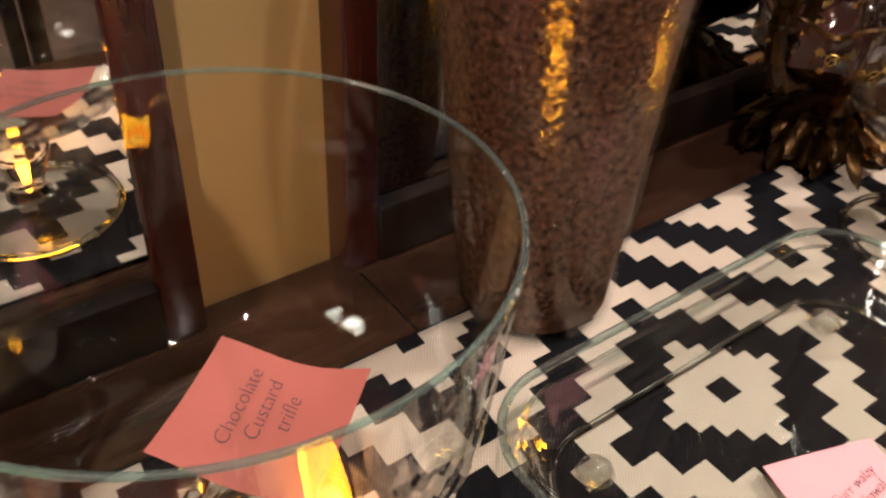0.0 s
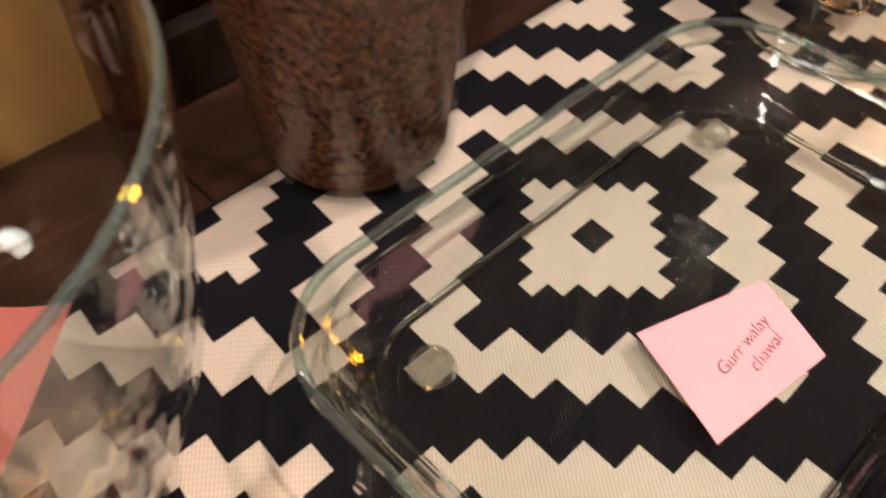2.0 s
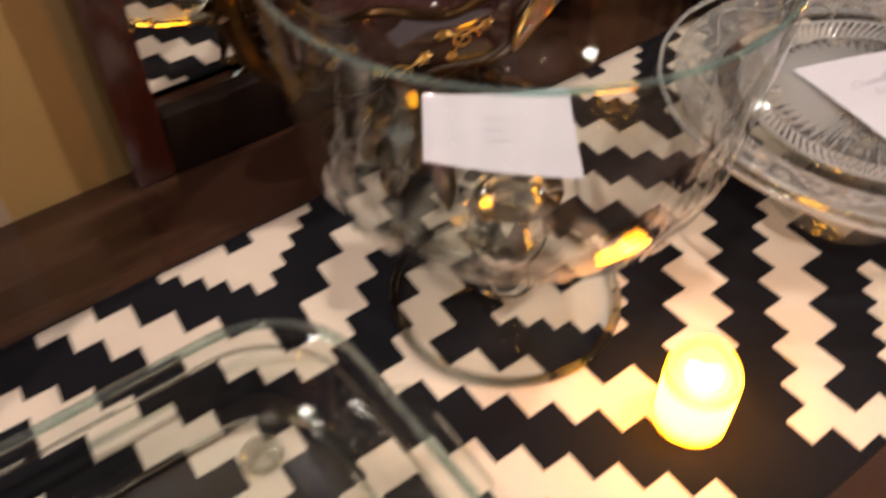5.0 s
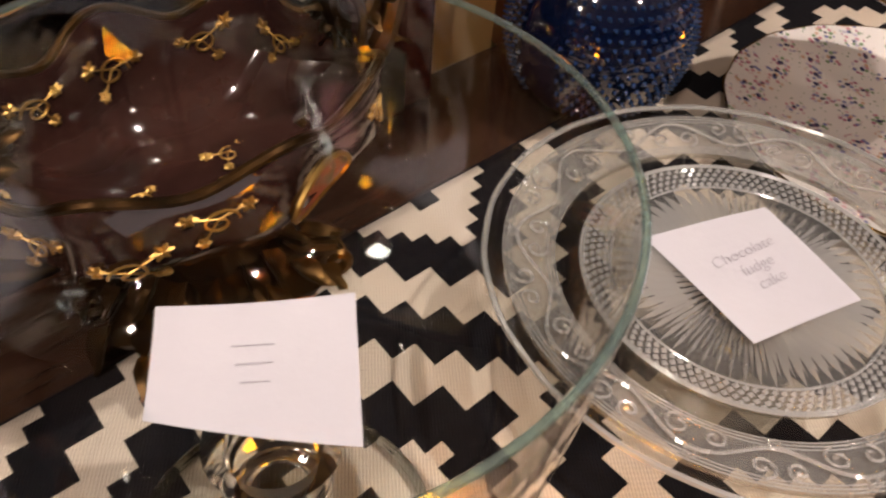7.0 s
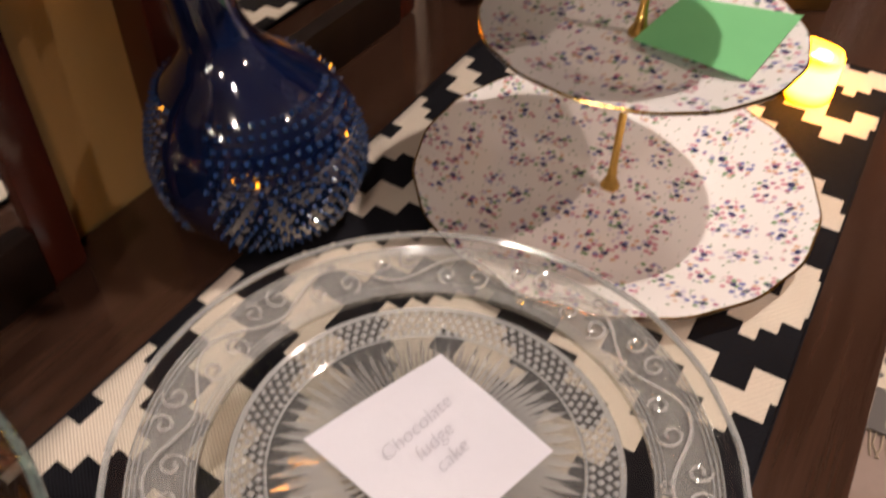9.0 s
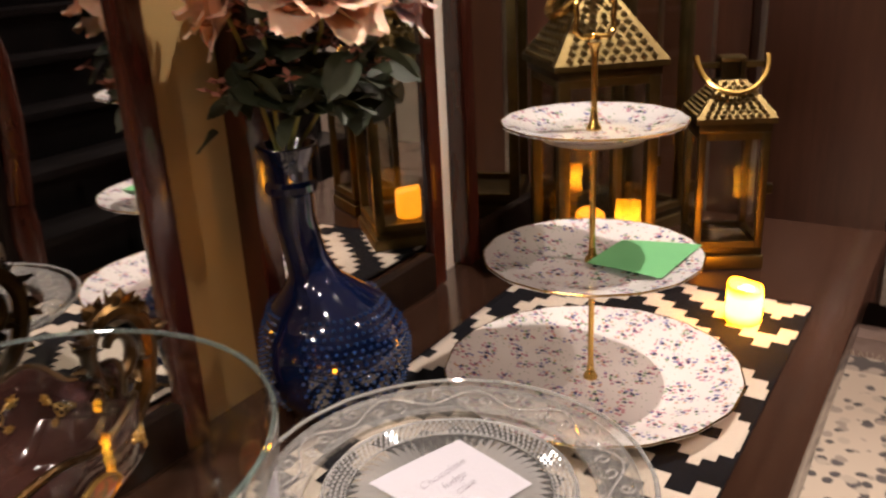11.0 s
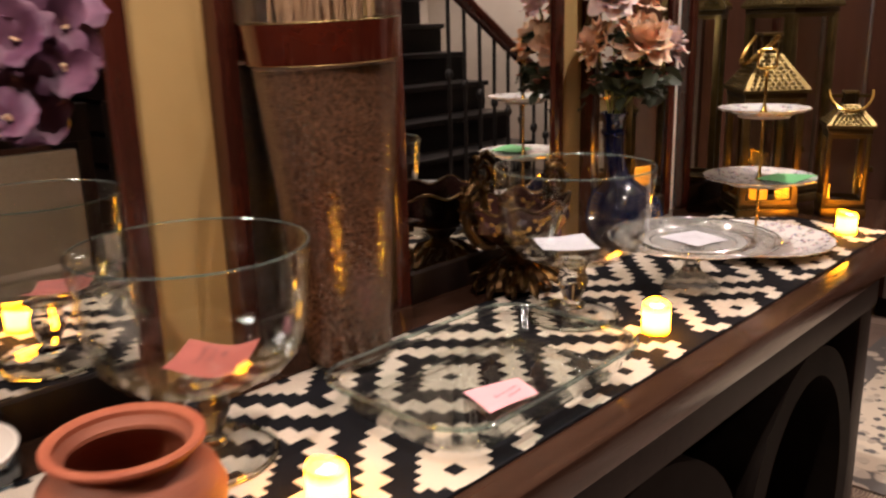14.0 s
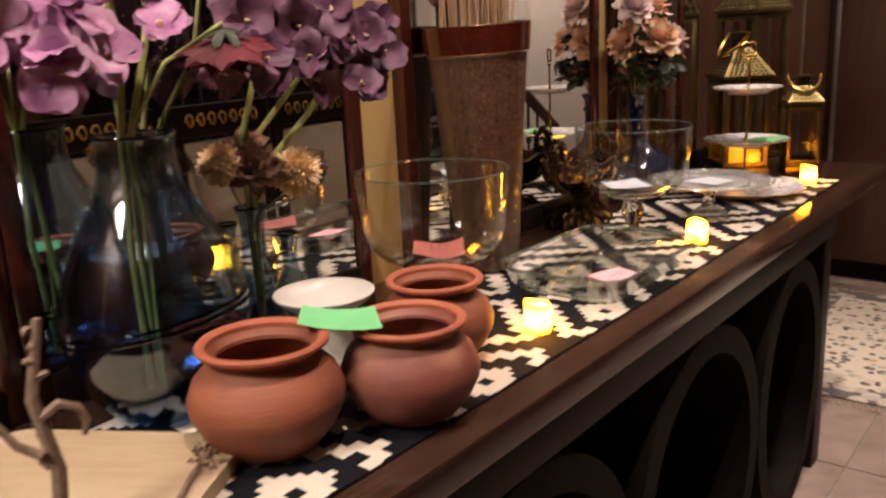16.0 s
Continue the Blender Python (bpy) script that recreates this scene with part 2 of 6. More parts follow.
def writing(text, size, at, parent, material, rz=0.0, tilt=0.0, shear=0.25, spacing=1.0):
    cu = bpy.data.curves.new("handwriting", "FONT")
    cu.body, cu.size, cu.shear, cu.extrude, cu.align_x, cu.align_y = text, size, shear, 0.00005, "CENTER", "CENTER"
    cu.space_line, cu.offset = spacing, -size * 0.018
    cu.materials.append(material)
    ob = new("handwriting", cu)
    ob.parent = parent
    ob.matrix_basis = pose(*at, tilt, 0, rz)
    return tagged(ob, "thin pen handwriting")


# ---- materials ----
WOOD_DARK = mat("walnut_veneer", (0.026, 0.012, 0.0075), 0.13, vary=(0.052, 0.025, 0.0155), scale=9, vary2=(0.037, 0.018, 0.0115), scale2=3, stretch=(0.35, 6, 6), bump=0.10, bump_scale=60, coat=0.08, rvar=0.08)
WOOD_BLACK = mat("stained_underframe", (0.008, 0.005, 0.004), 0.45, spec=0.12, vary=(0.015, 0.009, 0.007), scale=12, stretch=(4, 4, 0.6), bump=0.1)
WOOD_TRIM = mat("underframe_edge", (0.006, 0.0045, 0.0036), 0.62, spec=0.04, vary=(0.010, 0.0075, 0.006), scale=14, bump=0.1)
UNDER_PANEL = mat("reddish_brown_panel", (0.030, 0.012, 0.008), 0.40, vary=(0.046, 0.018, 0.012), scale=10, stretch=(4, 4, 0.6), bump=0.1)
MAHOGANY = mat("mahogany_moulding", (0.036, 0.008, 0.005), 0.22, vary=(0.062, 0.014, 0.008), scale=10, stretch=(5, 5, 0.6), coat=0.4, bump=0.08)
CLOSET = mat("brown_wood_panel", (0.066, 0.027, 0.016), 0.35, vary=(0.105, 0.044, 0.026), scale=5, vary2=(0.078, 0.032, 0.020), stretch=(5, 5, 0.5), bump=0.1)
BEIGE = mat("beige_wall_paint", (0.43, 0.295, 0.118), 0.55, vary=(0.38, 0.255, 0.098), scale=6, vary2=(0.46, 0.32, 0.132), scale2=2, bump=0.12, bump_scale=300)
WHITE_WALL = mat("white_wall_paint", (0.72, 0.68, 0.60), 0.65, vary=(0.66, 0.62, 0.54), scale=5, bump=0.1, bump_scale=250)
CEILING = mat("ceiling_paint", (0.70, 0.66, 0.58), 0.8, vary=(0.65, 0.61, 0.54), scale=3)
MIRROR = mat("mirror_silvering", (0.80, 0.80, 0.79), 0.012, metal=1.0)
STEEL = mat("brushed_metal_strip", (0.62, 0.62, 0.60), 0.28, metal=1.0, vary=(0.5, 0.5, 0.49), scale=30)
TILE = mat("porcelain_floor_tile", (0.25, 0.185, 0.155), 0.20, vary=(0.31, 0.235, 0.20), scale=3, vary2=(0.22, 0.16, 0.13), scale2=9, bump=0.04, rvar=0.06)
GROUT = mat("grout", (0.24, 0.20, 0.17), 0.85, vary=(0.18, 0.15, 0.13), scale=40)
GLASS = thin_glass("clear_glass", (0.975, 0.985, 0.98), 1.42, edge=0.62)
GLASS_RIM = thin_glass("greenish_glass_edge", (0.64, 0.82, 0.79), 1.9, 0.03, milky=0.06)
DISH_RIM = solid_glass("pale_green_glass_edge", (0.90, 0.965, 0.95), 0.02)
DISH_EDGE = thin_glass("teal_glass_edge", (0.74, 0.86, 0.84), 2.4, 0.03, milky=0.04, bump=0.3, bump_scale=40)
KNOB_GLASS = thin_glass("sparkling_knob_glass", (0.93, 0.94, 0.93), 2.8, 0.03, bump=0.6, bump_scale=150)
JAR_GLASS = thin_glass("vase_glass", (0.97, 0.975, 0.97), 1.50, 0.13, edge=0.05, bump=0.5, bump_scale=110)
RIB_GLASS = thin_glass("cut_rib_glass", (0.82, 0.82, 0.81), 2.3, 0.07, milky=0.34, edge=0.5)
RELIEF_GLASS = thin_glass("raised_relief_glass", (0.84, 0.83, 0.81), 2.4, 0.05, milky=0.26, edge=0.7)
LINE_GLASS = thin_glass("raised_line_glass", (0.72, 0.73, 0.72), 2.4, 0.10, milky=0.30)
DISH_GLASS = thin_glass("oven_glass", (0.955, 0.975, 0.965), 1.45, 0.012, bump=0.10, bump_scale=16, edge=1.0)
STEM_GLASS = solid_glass("cast_glass", (0.97, 0.985, 0.98))
CAKE_GLASS = thin_glass("pressed_glass", (0.80, 0.805, 0.79), 1.5, 0.06, milky=0.05, edge=0.45, bump=0.3, bump_scale=260)
FROST_GLASS = thin_glass("embossed_border_glass", (0.80, 0.785, 0.75), 1.5, 0.14, milky=0.10, edge=0.30, bump=0.5, bump_scale=420)
CUT_GLASS = solid_glass("cut_glass", (0.97, 0.975, 0.965), 0.04)
LANTERN_GLASS = thin_glass("lantern_pane", (0.93, 0.93, 0.90), 1.4, 0.01)
SMOKE_GLASS = thin_glass("smoky_blue_glass", (0.74, 0.81, 0.87), 1.75, 0.01, bump=0.03, bump_scale=12, gloss=(0.86, 0.94, 1.0), edge=0.5)
SMOKE_DARK = thin_glass("dark_bottle_glass", (0.12, 0.18, 0.24), 1.5, 0.015)
WATER = thin_glass("vase_water", (0.46, 0.60, 0.76), 1.15, 0.0, edge=0.06)
BLUE_GLASS = mat("cobalt_glass", (0.0018, 0.005, 0.024), 0.05, vary=(0.004, 0.012, 0.052), scale=12, vary2=(0.002, 0.004, 0.014), scale2=7, spec=0.9, coat=0.6)
# same glass as the bottle, lightened so the colour carries the studs' glints
BLUE_STUD = mat("cobalt_glint_glass", (0.010, 0.028, 0.085), 0.12, vary=(0.018, 0.045, 0.12), scale=40, spec=1.0, coat=0.6)
GOLD = mat("polished_gold_metal", (0.72, 0.46, 0.13), 0.22, metal=1.0, vary=(0.62, 0.38, 0.10), scale=60, bump=0.05)
BRASS = mat("aged_brass", (0.15, 0.108, 0.042), 0.38, metal=1.0, vary=(0.085, 0.060, 0.025), scale=22, vary2=(0.21, 0.15, 0.062), scale2=8, bump=0.15, rvar=0.1)
BRASS_DARK = mat("dark_brass", (0.085, 0.060, 0.028), 0.38, metal=1.0, vary=(0.05, 0.035, 0.017), scale=30, bump=0.15)
BRONZE = mat("gilded_bronze", (0.060, 0.031, 0.009), 0.34, metal=0.9, vary=(0.014, 0.008, 0.005), scale=45, vary2=(0.10, 0.055, 0.015), scale2=20, bump=0.4, bump_scale=120)
LACQUER = mat("brown_lacquer", (0.028, 0.011, 0.009), 0.10, vary=(0.046, 0.018, 0.014), scale=9, vary2=(0.018, 0.008, 0.007), scale2=24, coat=0.5)
MEDAL_RED = mat("painted_medallion", (0.34, 0.045, 0.02), 0.3, vary=(0.48, 0.16, 0.03), scale=70, vary2=(0.10, 0.12, 0.04), scale2=90, coat=0.5)
GOLD_LEAF = mat("gold_leaf", (0.50, 0.31, 0.09), 0.35, metal=0.85, vary=(0.33, 0.19, 0.05), scale=70, bump=0.2)
TERRA = mat("terracotta", (0.225, 0.060, 0.026), 0.66, vary=(0.27, 0.080, 0.037), scale=12, vary2=(0.115, 0.028, 0.015), scale2=8, stretch=(0.5, 0.5, 5), bump=0.35, bump_scale=90)
TERRA_DARK = mat("smoked_terracotta", (0.15, 0.038, 0.024), 0.62, vary=(0.19, 0.050, 0.029), scale=9, vary2=(0.42, 0.20, 0.12), scale2=7, stretch=(0.8, 0.8, 2), bump=0.3, bump_scale=90)
TERRA_IN = mat("terracotta_red_rim", (0.29, 0.066, 0.030), 0.75, vary=(0.38, 0.108, 0.050), scale=18, bump=0.3, bump_scale=120)
CERAMIC = mat("white_ceramic", (0.62, 0.57, 0.51), 0.30, vary=(0.55, 0.50, 0.44), scale=10, bump=0.06)
CERAMIC_TEX = mat("matt_ceramic", (0.62, 0.55, 0.48), 0.7, vary=(0.50, 0.43, 0.37), scale=60, bump=0.6, bump_scale=130)
PAPER_RED = mat("coral_paper", (0.44, 0.125, 0.100), 0.7, vary=(0.39, 0.108, 0.086), scale=8, bump=0.08)
PAPER_PINK = mat("pink_paper", (0.78, 0.37, 0.40), 0.7, vary=(0.73, 0.335, 0.365), scale=8, bump=0.08)
PAPER_WHITE = mat("white_paper", (0.50, 0.49, 0.53), 0.7, vary=(0.46, 0.45, 0.49), scale=8, bump=0.08)
PAPER_GREEN = mat("green_paper", (0.17, 0.50, 0.21), 0.7, vary=(0.15, 0.45, 0.19), scale=8, bump=0.08)
INK = mat("pen_ink", (0.055, 0.035, 0.045), 0.6)
INK_FAINT = mat("faint_pen_ink", (0.34, 0.33, 0.37), 0.6)
LED = lit_wax("led_candle_wax", (1.0, 0.26, 0.001), (1.0, 0.35, 0.016), 42.0, 0.050)
# weak emission that imitates the runner candle mirrored in the lantern panes
PANE_GLOW = glow("pane_reflection_glow", (1.0, 0.29, 0.008), 1.7)
LED_TOP = glow("led_candle_core", (1.0, 0.46, 0.05), 36.0)
PANEL_FACE = glow("panel_diffuser", (1.0, 0.92, 0.82), 24.0)
LAMP_FACE = glow("downlight_lens", (1.0, 0.85, 0.66), 9.0)
SLATE = mat("dark_stair_stone", (0.004, 0.0038, 0.0038), 0.35, spec=0.2, vary=(0.008, 0.007, 0.007), scale=8, rvar=0.08)
IRON = mat("black_iron", (0.012, 0.011, 0.011), 0.45, metal=0.4)
CREAM_FABRIC = mat("cream_upholstery", (0.40, 0.32, 0.235), 0.85, vary=(0.34, 0.27, 0.195), scale=60, bump=0.3, bump_scale=400)
PURPLE = mat("mauve_petal", (0.105, 0.031, 0.072), 0.62, vary=(0.042, 0.010, 0.030), scale=26, vary2=(0.21, 0.085, 0.145), scale2=26, bump=0.1, sub=0.15)
LILAC = mat("lilac_petal", (0.46, 0.20, 0.36), 0.62, vary=(0.20, 0.045, 0.155), scale=20, vary2=(0.60, 0.40, 0.48), scale2=22, bump=0.1, sub=0.15)
RED_PETAL = mat("red_petal", (0.13, 0.003, 0.010), 0.6, vary=(0.07, 0.002, 0.006), scale=30, bump=0.1)
STALK = mat("green_stalk", (0.27, 0.31, 0.08), 0.55, vary=(0.44, 0.42, 0.14), scale=30, bump=0.15)
STALK_DRY = mat("dry_stalk", (0.16, 0.12, 0.07), 0.7, vary=(0.24, 0.18, 0.10), scale=40)
LEAF = mat("fabric_leaf", (0.026, 0.034, 0.015), 0.6, vary=(0.042, 0.052, 0.024), scale=30, bump=0.15)
ROSE_PEACH = mat("peach_rose_petal", (0.92, 0.62, 0.43), 0.6, vary=(0.88, 0.52, 0.34), scale=25, vary2=(0.92, 0.72, 0.56), scale2=30, sub=0.35)
ROSE_PINK = mat("dusty_pink_petal", (0.86, 0.67, 0.65), 0.6, vary=(0.80, 0.58, 0.57), scale=25, vary2=(0.88, 0.76, 0.72), scale2=30, sub=0.35)
DRY_CREAM = mat("dried_cream_bloom", (0.88, 0.67, 0.42), 0.75, vary=(0.78, 0.54, 0.30), scale=90)
DRY_BROWN = mat("dried_brown_petal", (0.17, 0.075, 0.045), 0.75, vary=(0.26, 0.13, 0.08), scale=40, bump=0.2)
DRY_PINK = mat("dried_pink_petal", (0.40, 0.16, 0.11), 0.7, vary=(0.30, 0.11, 0.075), scale=40)
CONE_BROWN = mat("pine_cone_scale", (0.055, 0.028, 0.018), 0.7, vary=(0.095, 0.05, 0.03), scale=60)
AMBER_BAND = mat("amber_ribbon", (0.034, 0.0050, 0.0028), 0.14, vary=(0.060, 0.009, 0.004), scale=20, coat=0.5)
STRAW = mat("dry_straw", (0.40, 0.24, 0.13), 0.75, vary=(0.30, 0.17, 0.09), scale=60)
SLICE = mat("pale_wood_board", (0.44, 0.32, 0.20), 0.55, vary=(0.37, 0.265, 0.16), scale=12, vary2=(0.48, 0.36, 0.24), scale2=5, stretch=(1, 7, 1), bump=0.1)
TWIG = mat("twig_bark", (0.15, 0.090, 0.058), 0.8, vary=(0.26, 0.17, 0.12), scale=70, bump=0.5, bump_scale=150)


def woven(name, a, b, pitch=0.0019, rough=0.85):
    """Woven cloth: two close tones in fine diagonal ribs, the colour darker in the grooves."""
    m = mat(name, a, rough, vary=b, scale=14, vary2=tuple(0.5 * (p + q) for p, q in zip(a, b)), scale2=5)
    nt = m.node_tree
    p = nt.nodes["Principled BSDF"]
    p.inputs["Specular IOR Level"].default_value = 0.10
    tc = nt.nodes.new("ShaderNodeTexCoord")
    mp = nt.nodes.new("ShaderNodeMapping")
    mp.inputs["Rotation"].default_value = (0, 0, radians(38))
    link(nt, tc.outputs["Object"], mp.inputs["Vector"])
    w1, w2, mx, bp, mr, mul = (nt.nodes.new("ShaderNode" + k) for k in ("TexWave", "TexWave", "Math", "Bump", "MapRange", "Mix"))
    for w, d, k in ((w1, "X", 1.0), (w2, "Y", 0.6)):
        w.bands_direction = d
        w.inputs["Scale"].default_value = 0.314 / pitch * k
        w.inputs["Distortion"].default_value, w.inputs["Detail Scale"].default_value = 1.2, 3
        link(nt, mp.outputs[0], w.inputs["Vector"])
    mx.operation = "MULTIPLY_ADD"
    mx.inputs[1].default_value = 0.3
    link(nt, w2.outputs["Fac"], mx.inputs[0])
    link(nt, w1.outputs["Fac"], mx.inputs[2])
    mr.inputs["From Max"].default_value, mr.inputs["To Min"].default_value, mr.inputs["To Max"].default_value = 1.2, 0.74, 1.08
    link(nt, mx.outputs[0], mr.inputs["Value"])
    mul.data_type, mul.blend_type = "RGBA", "MULTIPLY"
    mul.inputs["Factor"].default_value = 1.0
    link(nt, p.inputs["Base Color"].links[0].from_socket, mul.inputs["A"])
    link(nt, mr.outputs[0], mul.inputs["B"])
    link(nt, mul.outputs["Result"], p.inputs["Base Color"])
    bp.inputs["Strength"].default_value, bp.inputs["Distance"].default_value = 0.6, 0.0006
    link(nt, mx.outputs[0], bp.inputs["Height"])
    link(nt, bp.outputs[0], p.inputs["Normal"])
    return m


def spots(name, ground, colours, scale, size, rough=0.4, coat=0.0):
    """Small scattered sprigs of several colours on a plain ground."""
    m = bpy.data.materials.new(name)
    m.use_nodes = True
    nt = m.node_tree
    b = nt.nodes["Principled BSDF"]
    b.inputs["Roughness"].default_value, b.inputs["Coat Weight"].default_value = rough, coat
    tc = nt.nodes.new("ShaderNodeTexCoord")
    dist = nt.nodes.new("ShaderNodeTexNoise")
    dist.inputs["Scale"].default_value, dist.inputs["Detail"].default_value = scale * 1.6, 4
    link(nt, tc.outputs["Object"], dist.inputs["Vector"])
    add = nt.nodes.new("ShaderNodeMix")
    add.data_type = "VECTOR"
    add.inputs["Factor"].default_value = 0.020
    link(nt, tc.outputs["Object"], add.inputs["A"])
    link(nt, dist.outputs["Color"], add.inputs["B"])
    src = None
    for k, colour in enumerate(colours):
        mp = nt.nodes.new("ShaderNodeMapping")
        mp.inputs["Location"].default_value = (k * 1.37, k * 0.71, k * 0.43)
        link(nt, add.outputs["Result"], mp.inputs["Vector"])
        v = nt.nodes.new("ShaderNodeTexVoronoi")
        v.inputs["Scale"].default_value = scale * (1 + 0.23 * (k % 3))
        link(nt, mp.outputs[0], v.inputs["Vector"])
        r = nt.nodes.new("ShaderNodeValToRGB")
        r.color_ramp.elements[0].position, r.color_ramp.elements[1].position = size * 0.75, size
        r.color_ramp.elements[0].color, r.color_ramp.elements[1].color = (1, 1, 1, 1), (0, 0, 0, 1)
        link(nt, v.outputs["Distance"], r.inputs["Fac"])
        mx = nt.nodes.new("ShaderNodeMix")
        mx.data_type = "RGBA"
        link(nt, r.outputs["Color"], mx.inputs["Factor"])
        if src is None:
            mx.inputs["A"].default_value = (*ground, 1)
        else:
            link(nt, src, mx.inputs["A"])
        mx.inputs["B"].default_value = (*colour, 1)
        src = mx.outputs["Result"]
    link(nt, src, b.inputs["Base Color"])
    return m


def sprigs(name, ground):
    """Glazed china with scattered posies: each a knot of small navy, pink, peach and green marks."""
    m = bpy.data.materials.new(name)
    m.use_nodes = True
    nt = m.node_tree
    b = nt.nodes["Principled BSDF"]
    b.inputs["Roughness"].default_value, b.inputs["Coat Weight"].default_value = 0.16, 0.5
    tc = nt.nodes.new("ShaderNodeTexCoord")
    flat = nt.nodes.new("ShaderNodeVectorMath")
    flat.operation = "MULTIPLY"
    flat.inputs[1].default_value = (1, 1, 0)
    link(nt, tc.outputs["Object"], flat.inputs[0])
    wob = nt.nodes.new("ShaderNodeTexNoise")
    wob.inputs["Scale"].default_value, wob.inputs["Detail"].default_value = 160, 3
    link(nt, flat.outputs[0], wob.inputs["Vector"])

    def marks(scale, limit, soft, shift):
        mp, v, r = (nt.nodes.new("ShaderNode" + k) for k in ("Mapping", "TexVoronoi", "MapRange"))
        mp.inputs["Location"].default_value = shift
        v.voronoi_dimensions = "2D"
        v.inputs["Scale"].default_value = scale
        link(nt, flat.outputs[0], mp.inputs["Vector"])
        link(nt, mp.outputs[0], v.inputs["Vector"])
        ad = nt.nodes.new("ShaderNodeMath")
        ad.operation = "MULTIPLY_ADD"
        ad.inputs[1].default_value = 0.35
        link(nt, wob.outputs["Fac"], ad.inputs[0])
        link(nt, v.outputs["Distance"], ad.inputs[2])
        r.inputs["From Min"].default_value, r.inputs["From Max"].default_value = limit + 0.175, limit + 0.175 - soft
        link(nt, ad.outputs[0], r.inputs["Value"])
        return r.outputs[0], v.outputs["Color"]

    def over(fac, under, colour):
        mx = nt.nodes.new("ShaderNodeMix")
        mx.data_type = "RGBA"
        link(nt, fac, mx.inputs["Factor"])
        if isinstance(under, tuple):
            mx.inputs["A"].default_value = (*under, 1)
        else:
            link(nt, under, mx.inputs["A"])
        if isinstance(colour, tuple):
            mx.inputs["B"].default_value = (*colour, 1)
        else:
            link(nt, colour, mx.inputs["B"])
        return mx.outputs["Result"]

    near, _ = marks(44, 0.46, 0.10, (0, 0, 0))
    petals, tint = marks(185, 0.44, 0.16, (0.3, 0.1, 0))
    sep, ramp = nt.nodes.new("ShaderNodeSeparateColor"), nt.nodes.new("ShaderNodeValToRGB")
    link(nt, tint, sep.inputs[0])
    link(nt, sep.outputs[0], ramp.inputs["Fac"])
    ramp.color_ramp.interpolation = "CONSTANT"
    e = ramp.color_ramp.elements
    e[0].color, e[1].position, e[1].color = (0.58, 0.27, 0.33, 1), 0.22, (0.20, 0.21, 0.42, 1)
    for at, colour in ((0.40, (0.62, 0.40, 0.28)), (0.55, (0.22, 0.33, 0.19)), (0.70, (0.55, 0.50, 0.62)), (0.84, (0.42, 0.16, 0.26))):
        q = e.new(at)
        q.color = (*colour, 1)
    both = nt.nodes.new("ShaderNodeMath")
    both.operation = "MULTIPLY"
    link(nt, near, both.inputs[0])
    link(nt, petals, both.inputs[1])
    col = over(both.outputs[0], ground, ramp.outputs["Color"])
    heart, _ = marks(44, 0.12, 0.05, (0, 0, 0))
    col = over(heart, col, (0.055, 0.055, 0.13))
    stray, _ = marks(95, 0.095, 0.05, (0.7, 0.4, 0))
    col = over(stray, col, (0.30, 0.36, 0.27))
    link(nt, col, b.inputs["Base Color"])
    return m


RUN_WHITE = woven("cream_cotton_weave", (0.60, 0.52, 0.43), (0.66, 0.58, 0.48))
RUN_BLACK = woven("black_cotton_weave", (0.0055, 0.0055, 0.0075), (0.009, 0.009, 0.012))
CHINA = sprigs("floral_china", (0.80, 0.77, 0.75))
RUG_FIELD = spots("rug_field", (0.58, 0.50, 0.40), [(0.12, 0.11, 0.11), (0.36, 0.31, 0.26), (0.09, 0.085, 0.085), (0.48, 0.42, 0.34)], 15, 0.30, 0.95)
RUG_BORDER = spots("rug_border", (0.11, 0.10, 0.095), [(0.50, 0.44, 0.36), (0.42, 0.36, 0.30)], 13, 0.42, 0.95)
GRAIN = mat("brown_grain", (0.020, 0.008, 0.0045), 0.85, spec=0.1, vary=(0.165, 0.080, 0.044), scale=230, bump=1.0, bump_scale=260)

# paler wall colour: the stronger light on the projecting strip is painted in
LIT_BEIGE = mat("lit_wall_paint", (0.46, 0.38, 0.28), 0.55, vary=(0.41, 0.33, 0.24), scale=6, bump=0.1, bump_scale=300)

# ---- room ----
X0, X1, Y0, Y1 = -3.2, 4.6, -4.0, 0.30
floor = part("floor", box(X0, X1, Y0, Y1, -0.12, -0.006), GROUT)
tagged(floor, "brown porcelain floor tiles with pale joints", "floor", kind="structure")
tagged(part("ceiling", box(X0, X1, Y0, Y1, CEIL, CEIL + 0.1), CEILING), "plain off-white ceiling", "ceiling", kind="structure")
tagged(part("wall_back", box(X0, X1 , 0.30, 0.42, -0.12, CEIL + 0.1), BEIGE), "beige painted wall behind the mirrors", "wall", kind="structure")
# out of view; its dark colour is chosen to darken the vase's reflections
tagged(part("wall_left", box(X0 - 0.12, X0, Y0, Y1, -0.12, CEIL + 0.1), CLOSET), "unseen side wall, dark brown to keep glass reflections dark", "wall", kind="structure")
tagged(part("wall_front_1", box(1.55, X1, Y0 - 0.12, Y0, -0.12, CEIL + 0.1), WHITE_WALL), "white painted stair hall wall", "wall", kind="structure")
tagged(part("wall_front_2", box(X0, 1.549, Y0 - 0.12, Y0, -0.12, CEIL + 0.1), CLOSET), "dark brown panelled dining room wall", "wall", kind="structure")
tagged(part("wall_right", box(X1, X1 + 0.12, Y0, Y1, -0.12, CEIL + 0.1), WHITE_WALL), "white painted side wall", "wall", kind="structure")

